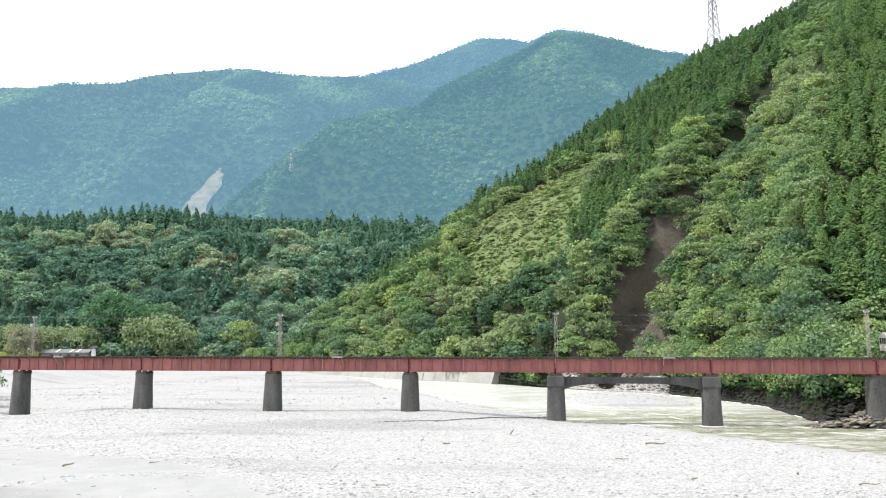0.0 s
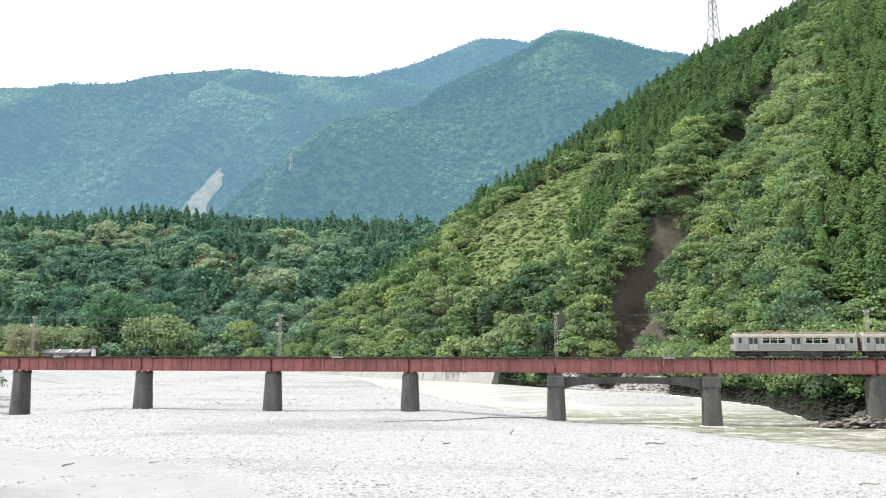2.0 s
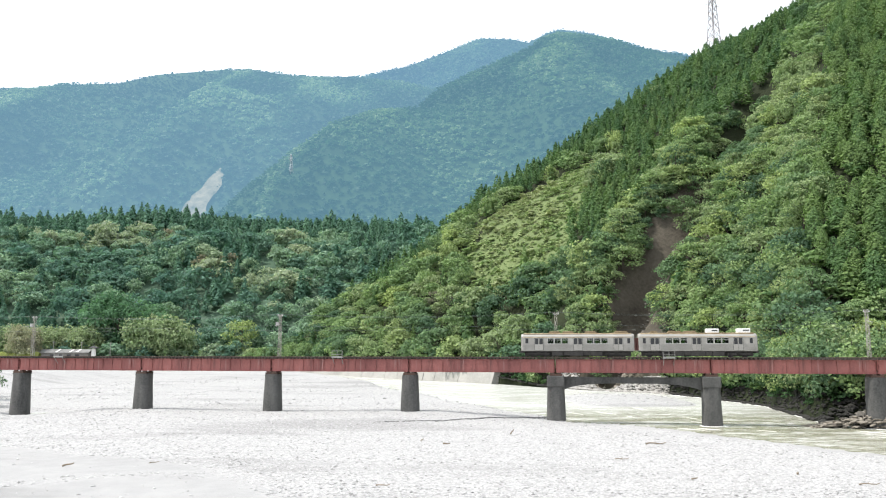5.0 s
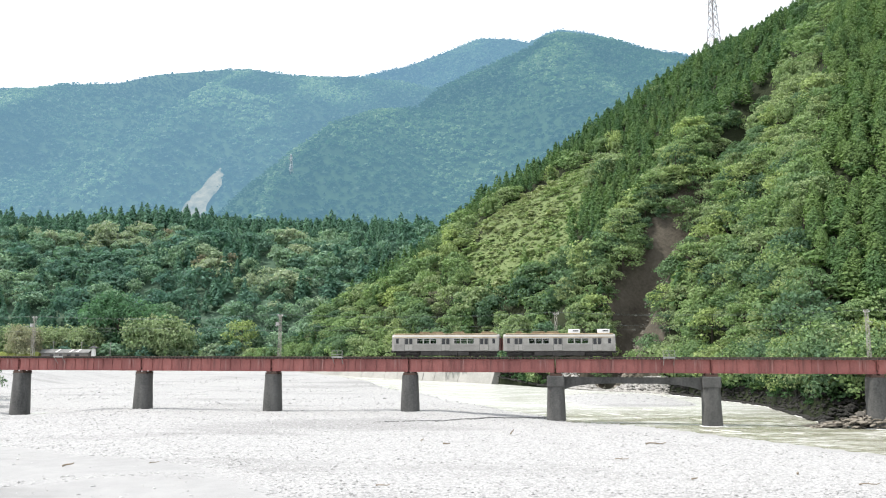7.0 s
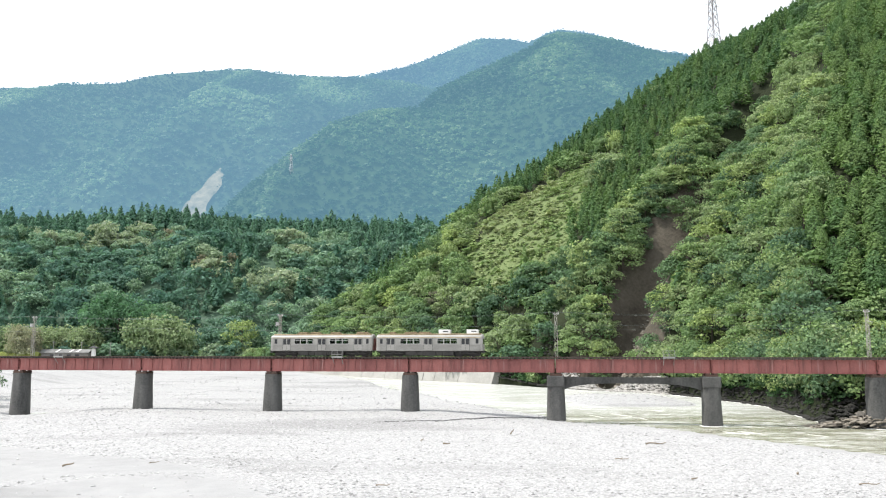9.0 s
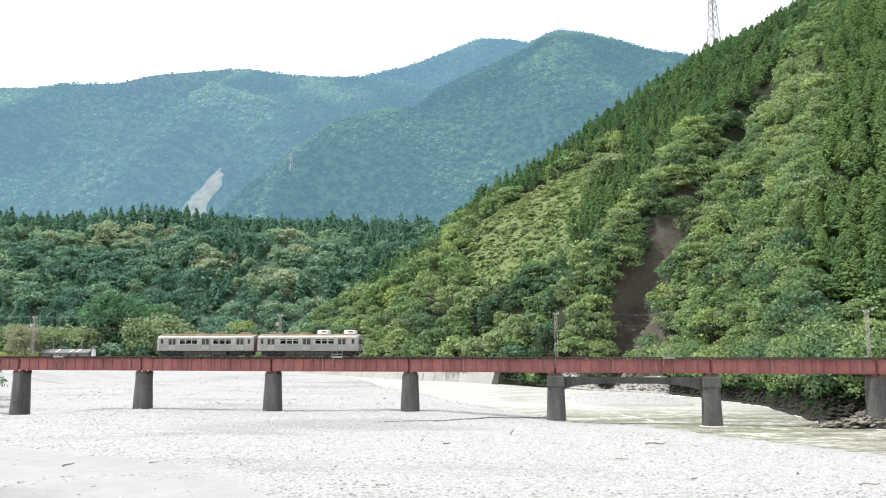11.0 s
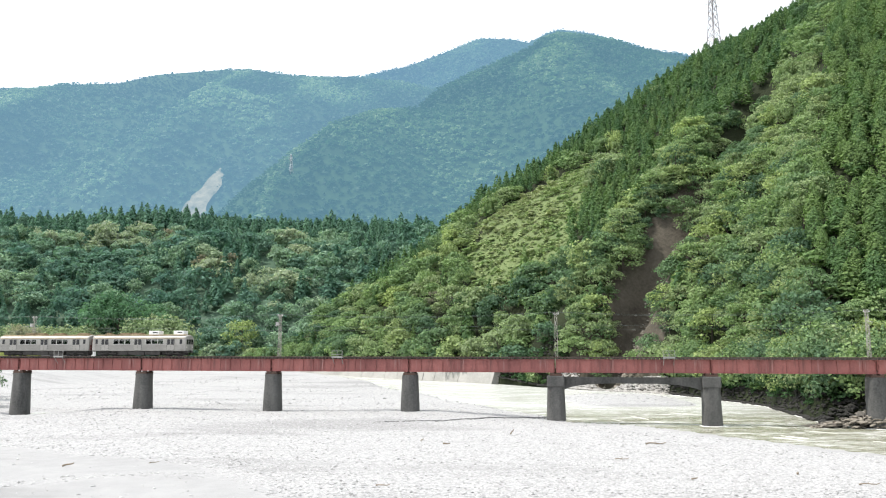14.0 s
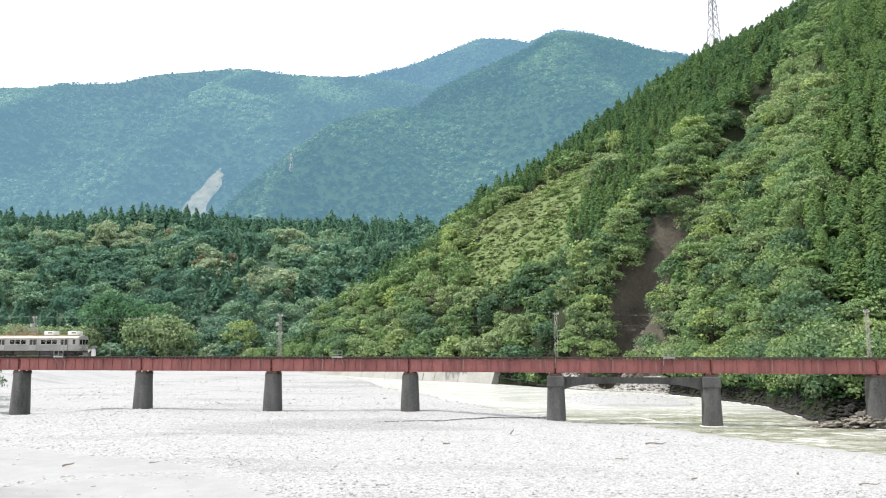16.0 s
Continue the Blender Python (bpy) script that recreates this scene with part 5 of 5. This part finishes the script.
def rail_car(label, rear):
    """rear: the driver's cab is at the far-x end, and white coolers stand on the roof."""
    c = thing("train_car", label, "train car", "cars of the train")
    c.matrix_world = on_bridge(0, 0, RAIL_Z)
    fx = (lambda a, b: (CAR - b, CAR - a)) if rear else (lambda a, b: (a, b))
    panes = sorted(fx(g0 + i * 1.1 + 0.035, g0 + i * 1.1 + 0.985) for g0 in (4.1, 10.15) for i in range(3))
    part("body", shell(0.93, panes), M_STEEL, c)
    for side in (-1, 1):
        for a, b in ((3.6, 8.0), (9.6, 14.1)):
            x0, x1 = fx(a, b)
            part("bench_seat", boxes((x0, x1, min(side * 0.8, side * 1.34), max(side * 0.8, side * 1.34), 1.0, 1.42), (x0, x1, min(side * 1.22, side * 1.36), max(side * 1.22, side * 1.36), 1.42, 1.95), bevel=0.03), M_BELLOWS, c, "dark red bench seat")
    part("roof", boxes((0.35, CAR - 0.35, -0.95, 0.95, 3.5, 3.68), bevel=0.07), M_ROOF, c, "cream roof stained with rust")
    for side in (-1, 1):
        ya, yb = (1.4, 1.425) if side > 0 else (-1.425, -1.4)
        yi, yo = (1.4, 1.436) if side > 0 else (-1.436, -1.4)
        # cornice and window-sill rails
        part("gutter", boxes((0.3, CAR - 0.3, ya, yb, 3.0, 3.1)), M_CREAM, c, "cream cornice streaked with rust")
        part("sill_rail", boxes((0.3, CAR - 0.3, ya, yb, 1.98, 2.03)), M_STEEL, c)
        for a, b in ((0.1, 2.0), (3.5, 8.0), (9.45, 14.1), (15.7, 16.7)):
            x0, x1 = fx(a, b)
            for z in (1.1, 1.27, 1.44, 1.61, 1.78):
                part("corrugation", boxes((max(x0, 0.35), min(x1, CAR - 0.35), ya, yb, z, z + 0.09)), M_STEEL_DULL, c)
        for mid in (2.78, 8.8, 14.95):
            x0, x1 = fx(mid - 0.72, mid + 0.72)
            part("door_recess", boxes((x0, x1, ya, yb, 1.0, 2.98)), M_GAP, c, "dark gap round the sliding doors")
            for a, b in ((x0 + 0.05, (x0 + x1) / 2 - 0.015), ((x0 + x1) / 2 + 0.015, x1 - 0.05)):
                d = part("door", boxes((a, b, yi, yo, 1.03, 2.94)), M_STEEL, c)
                yg = yo + 0.006 * side if side > 0 else yi - 0.006
                part("door_window", boxes((a + 0.07, b - 0.07, yo - 0.01 if side > 0 else yg, yg if side > 0 else yi + 0.01, 1.96, 2.87)), M_GLASS, d)
        for g0 in (4.1, 10.15):
            for i in range(3):
                x0, x1 = fx(g0 + i * 1.1, g0 + i * 1.1 + 1.02)
                w = part("window", boxes((x0, x1, ya, yb, 2.03, 2.075), (x0, x1, ya, yb, 2.855, 2.9), (x0, x0 + 0.04, ya, yb, 2.075, 2.855), (x1 - 0.04, x1, ya, yb, 2.075, 2.855)), M_SASH, c)
                y0, y1 = (ya + 0.008, ya + 0.014) if side > 0 else (yb - 0.014, yb - 0.008)
                part("pane", boxes((x0 + 0.035, x1 - 0.035, y0, y1, 2.07, 2.86)), M_CLEAR_GLASS, w).visible_shadow = False
                part("sash_bar", boxes((x0 + 0.05, x1 - 0.05, y0 - 0.004, y1 + 0.004, 2.6, 2.64)), M_SASH, w)
        for a, b in ((0.68, 1.12), (16.3, 16.72)):
            x0, x1 = fx(a, b)
            part("end_window", boxes((x0, x1, ya, yb, 2.1, 2.86)), M_GLASS, c)
    # driver's end
    e = CAR if rear else 0.0
    o = 1 if rear else -1
    face = lambda a, b: (min(e + o * a, e + o * b), max(e + o * a, e + o * b))
    for y0, y1 in ((-1.12, -0.48), (-0.3, 0.3), (0.48, 1.12)):
        part("windscreen", boxes((*face(-0.02, 0.02), y0, y1, 2.0, 2.85)), M_GLASS, c)
    part("end_door", boxes((*face(-0.02, 0.012), -0.4, 0.4, 1.05, 1.95)), M_STEEL_DULL, c)
    for y in (-1.0, 1.0):
        part("headlamp", boxes((*face(-0.02, 0.04), y - 0.16, y + 0.16, 1.42, 1.62), bevel=0.015), M_LAMP, c, "round clear headlamp")
    part("buffer_beam", boxes((*face(-0.3, 0.1), -1.2, 1.2, 0.62, 0.92)), M_UNDER, c)
    part("coupler", boxes((*face(-0.4, 0.42), -0.14, 0.14, 0.72, 0.98), bevel=0.03), M_UNDER, c)
    # gangway at the other end
    e2, o2 = (0.0, -1) if rear else (CAR, 1)
    part("gangway", boxes((min(e2 - o2 * 0.02, e2 + o2 * 0.31), max(e2 - o2 * 0.02, e2 + o2 * 0.31), -0.55, 0.55, 1.0, 2.95), bevel=0.04), M_BELLOWS, c, "dark red folding gangway")
    part("jumper_cable", boxes((min(e2, e2 + o2 * 0.2), max(e2, e2 + o2 * 0.2), -1.05, -0.8, 1.0, 1.9), bevel=0.03), M_BELLOWS, c)
    # roof gear
    if rear:
        for a, b in ((1.1, 2.95), (5.65, 7.5)):
            x0, x1 = fx(a - 0.3, b - 0.3)
            k = part("cooler", boxes((x0, x1, -0.8, 0.8, 3.66, 4.32), bevel=0.1), M_WHITE, c, "white roof cooler box")
            part("grille", boxes((x0 + 0.75, x1 - 0.25, -0.815, -0.78, 3.95, 4.13)), M_GAP, k)
        gear = ((8.6, 10.6), (10.75, 12.9), (14.4, 15.5))
    else:
        gear = ((4.3, 6.1), (6.4, 8.2), (9.9, 11.7), (14.4, 16.5))
    for a, b in gear:
        x0, x1 = fx(a, b)
        g = part("roof_rack", boxes((x0, x1, -0.62, -0.5, 3.78, 3.86), (x0, x1, 0.5, 0.62, 3.78, 3.86), (x0, x0 + 0.1, -0.62, 0.62, 3.66, 3.8), (x1 - 0.1, x1, -0.62, 0.62, 3.66, 3.8)), M_BROWN, c, "rusty brown roof gear")
        part("duct", boxes((x0 + 0.1, x1 - 0.15, -0.4, 0.4, 3.66, 4.0), bevel=0.06), M_BROWN, g)
    # under the floor
    # dark filler box, added to close the view through beneath the car
    part("underfloor_filler", boxes((0.5, CAR - 0.5, -0.62, 0.62, 0.14, 0.8)), M_UNDER, c)
    part("sole_bar", boxes((0.2, CAR - 0.2, -1.25, 1.25, 0.8, 0.94)), M_UNDER, c)
    for a, b, z, y in ((4.75, 6.5, 0.2, 1.25), (6.55, 7.55, 0.26, 1.22), (7.6, 9.6, 0.18, 1.27), (9.65, 10.65, 0.26, 1.2), (10.7, 12.5, 0.2, 1.25)):
        x0, x1 = fx(a, b)
        part("equipment_box", boxes((x0, x1, -y, -y + 0.9, z, 0.8), bevel=0.03), M_UNDER, c)
        part("equipment_box", boxes((x0, x1, y - 0.9, y, z, 0.8), bevel=0.03), M_UNDER, c)
    for mid in (2.7, CAR - 2.7):
        bg = part("bogie", boxes((mid - 1.7, mid + 1.7, -1.08, -0.92, 0.38, 0.6), (mid - 1.7, mid + 1.7, 0.92, 1.08, 0.38, 0.6), (mid - 0.3, mid + 0.3, -1.08, 1.08, 0.4, 0.78), (mid - 1.2, mid - 0.9, -1.12, 1.12, 0.5, 0.72), (mid + 0.9, mid + 1.2, -1.12, 1.12, 0.5, 0.72)), M_UNDER, c)
        for dx in (-1.05, 1.05):
            bm = bmesh.new()
            for y in (-0.57, 0.57):
                rod(bm, (0, y - 0.065, 0), (0, y + 0.065, 0), 0.43, 20)
                rod(bm, (0, y - math.copysign(0.07, y), 0), (0, y - math.copysign(0.1, y), 0), 0.46, 20)
                for i in range(4):
                    a = math.pi / 2 * i
                    box(bm, math.cos(a) * 0.25 - 0.05, math.cos(a) * 0.25 + 0.05, y + math.copysign(0.06, y) - 0.02, y + math.copysign(0.06, y) + 0.02, math.sin(a) * 0.25 - 0.05, math.sin(a) * 0.25 + 0.05)
            rod(bm, (0, -1.0, 0), (0, 1.0, 0), 0.08, 10)
            ws = part("wheelset", bm, M_UNDER, bg)
            ws.location = (mid + dx, 0, 0.435)
            SPIN.append((ws, mid + dx))
    return c


car_front = rail_car("dull stainless steel commuter train car with rusty roof gear", False)
car_rear = rail_car("dull stainless steel train car with two white roof coolers", True)

TRACK = [(0, 141.26), (1, 130.62), (2, 119.95), (3, 109.25), (4, 98.58), (5, 87.99), (6, 77.56), (7, 67.17), (8, 56.84), (9, 46.57), (10, 36.36), (11, 26.22), (12, 16.13), (13, 6.10), (14, -3.88), (15, -13.84), (16, -23.78)]


# ---- foam carried by the river ----
M_FOAM = mottled("river_foam", (0.36, 0.36, 0.31), (0.5, 0.5, 0.46), 2.0, 9.0, 0.7, local=True)
FOAM = []
r = rng_of(61)
for i in range(12):
    L, w = r.uniform(2.5, 7.0), r.uniform(0.2, 0.5)
    bm = bmesh.new()
    low, top = [], []
    for k in range(18):
        a = 2 * math.pi * k / 18
        q = r.uniform(0.55, 1.1)
        low.append(bm.verts.new((math.cos(a) * L / 2 * q, math.sin(a) * w * q, -0.06)))
        top.append(bm.verts.new((math.cos(a) * L / 2 * q * 0.85, math.sin(a) * w * q * 0.8, 0.03)))
    for k in range(18):
        bm.faces.new((low[k], low[(k + 1) % 18], top[(k + 1) % 18], top[k]))
    bm.faces.new(top)
    me = bpy.data.meshes.new("foam_streak")
    bm.to_mesh(me)
    bm.free()
    me.materials.append(M_FOAM)
    ob = tagged(new("foam_streak", me), "white foam streak drifting on the river water", "foam", "foam on the river")
    FOAM.append((ob, r.uniform(100, 165), r.uniform(7, 30), r.uniform(1.4, 2.2)))


def foam_line(name, pts, width, seed, label):
    """A thin broken line of white water that lies along the points."""
    r = rng_of(seed)
    bm = bmesh.new()
    for a, b in zip(pts, pts[1:]):
        a, b = Vector((*a, 0)), Vector((*b, 0))
        d = (b - a).normalized()
        n = Vector((-d.y, d.x, 0))
        for _ in range(3):
            m = a.lerp(b, r.random()) + n * r.normal() * width
            L, w = (b - a).length * r.uniform(0.3, 0.8), width * r.uniform(0.4, 1.0)
            rim = [m + d * math.cos(k * 0.785) * L * r.uniform(0.7, 1.1) + n * math.sin(k * 0.785) * w * r.uniform(0.7, 1.1) for k in range(8)]
            top = [bm.verts.new(m.lerp(p, 0.75) + Vector((0, 0, WATER + 0.07))) for p in rim]
            low = [bm.verts.new(p + Vector((0, 0, WATER - 0.03))) for p in rim]
            bm.faces.new(top)
            for k in range(8):
                bm.faces.new((low[k], low[(k + 1) % 8], top[(k + 1) % 8], top[k]))
    me = bpy.data.meshes.new(name)
    bm.to_mesh(me)
    bm.free()
    me.materials.append(M_SPRAY)
    return tagged(new(name, me), label, "foam", kind="stuff")


M_SPRAY = mottled("white_water", (0.5, 0.5, 0.47), (0.75, 0.75, 0.73), 1.5, 7.0, 0.7)
edge = [tuple(float(v) for v in spur.at(np.array(t), np.array(-0.006))[:2]) for t in np.arange(8.3, 11.0, 0.07)]
foam_line("edge_foam", [(x, y - 2.2) for x, y in edge], 0.24, 65, "white water breaking along the rocky river edge")
for k in (4, 5, 6):
    p = START + ALONG * (k * SPAN)
    ring = [(p.x + 1.9 * math.cos(a), p.y + 1.9 * math.sin(a)) for a in np.linspace(math.pi * 1.05, math.pi * 2.1, 8)]
    if k > 4:
        foam_line("pier_foam", ring, 0.16, 66 + k, "white water round the foot of a bridge pier")


def drift(y, off):
    return float(np.interp(y, BANK_Y, BANK_X)) + off


def motions():
    for ob, y0, off, speed in FOAM:
        rows = []
        for t in range(0, 17, 2):
            y = y0 - 0.75 * speed * t
            off_t = max(off, 7.0)
            x, x2 = drift(y, off_t), drift(y - 3, off_t)
            rows.append((t, pose(x, y, WATER + 0.03, 0, 0, math.degrees(math.atan2(-3, x2 - x)))))
        walk(ob, rows)
    for car, behind in ((car_front, 0.0), (car_rear, 18.0)):
        walk(car, [(t, on_bridge(s + behind, 0, RAIL_Z)) for t, s in TRACK])
    times, dist = zip(*TRACK)
    for ws, x in SPIN:
        rows = []
        for i in range(0, 16 * 30 + 1):
            t = i / 30
            turned = math.degrees((np.interp(t, times, dist) - dist[0]) / 0.43)
            rows.append((t, pose(x, 0, 0.435) @ Matrix.Rotation(radians(turned), 4, "Y")))
        walk(ws, rows)


motions()
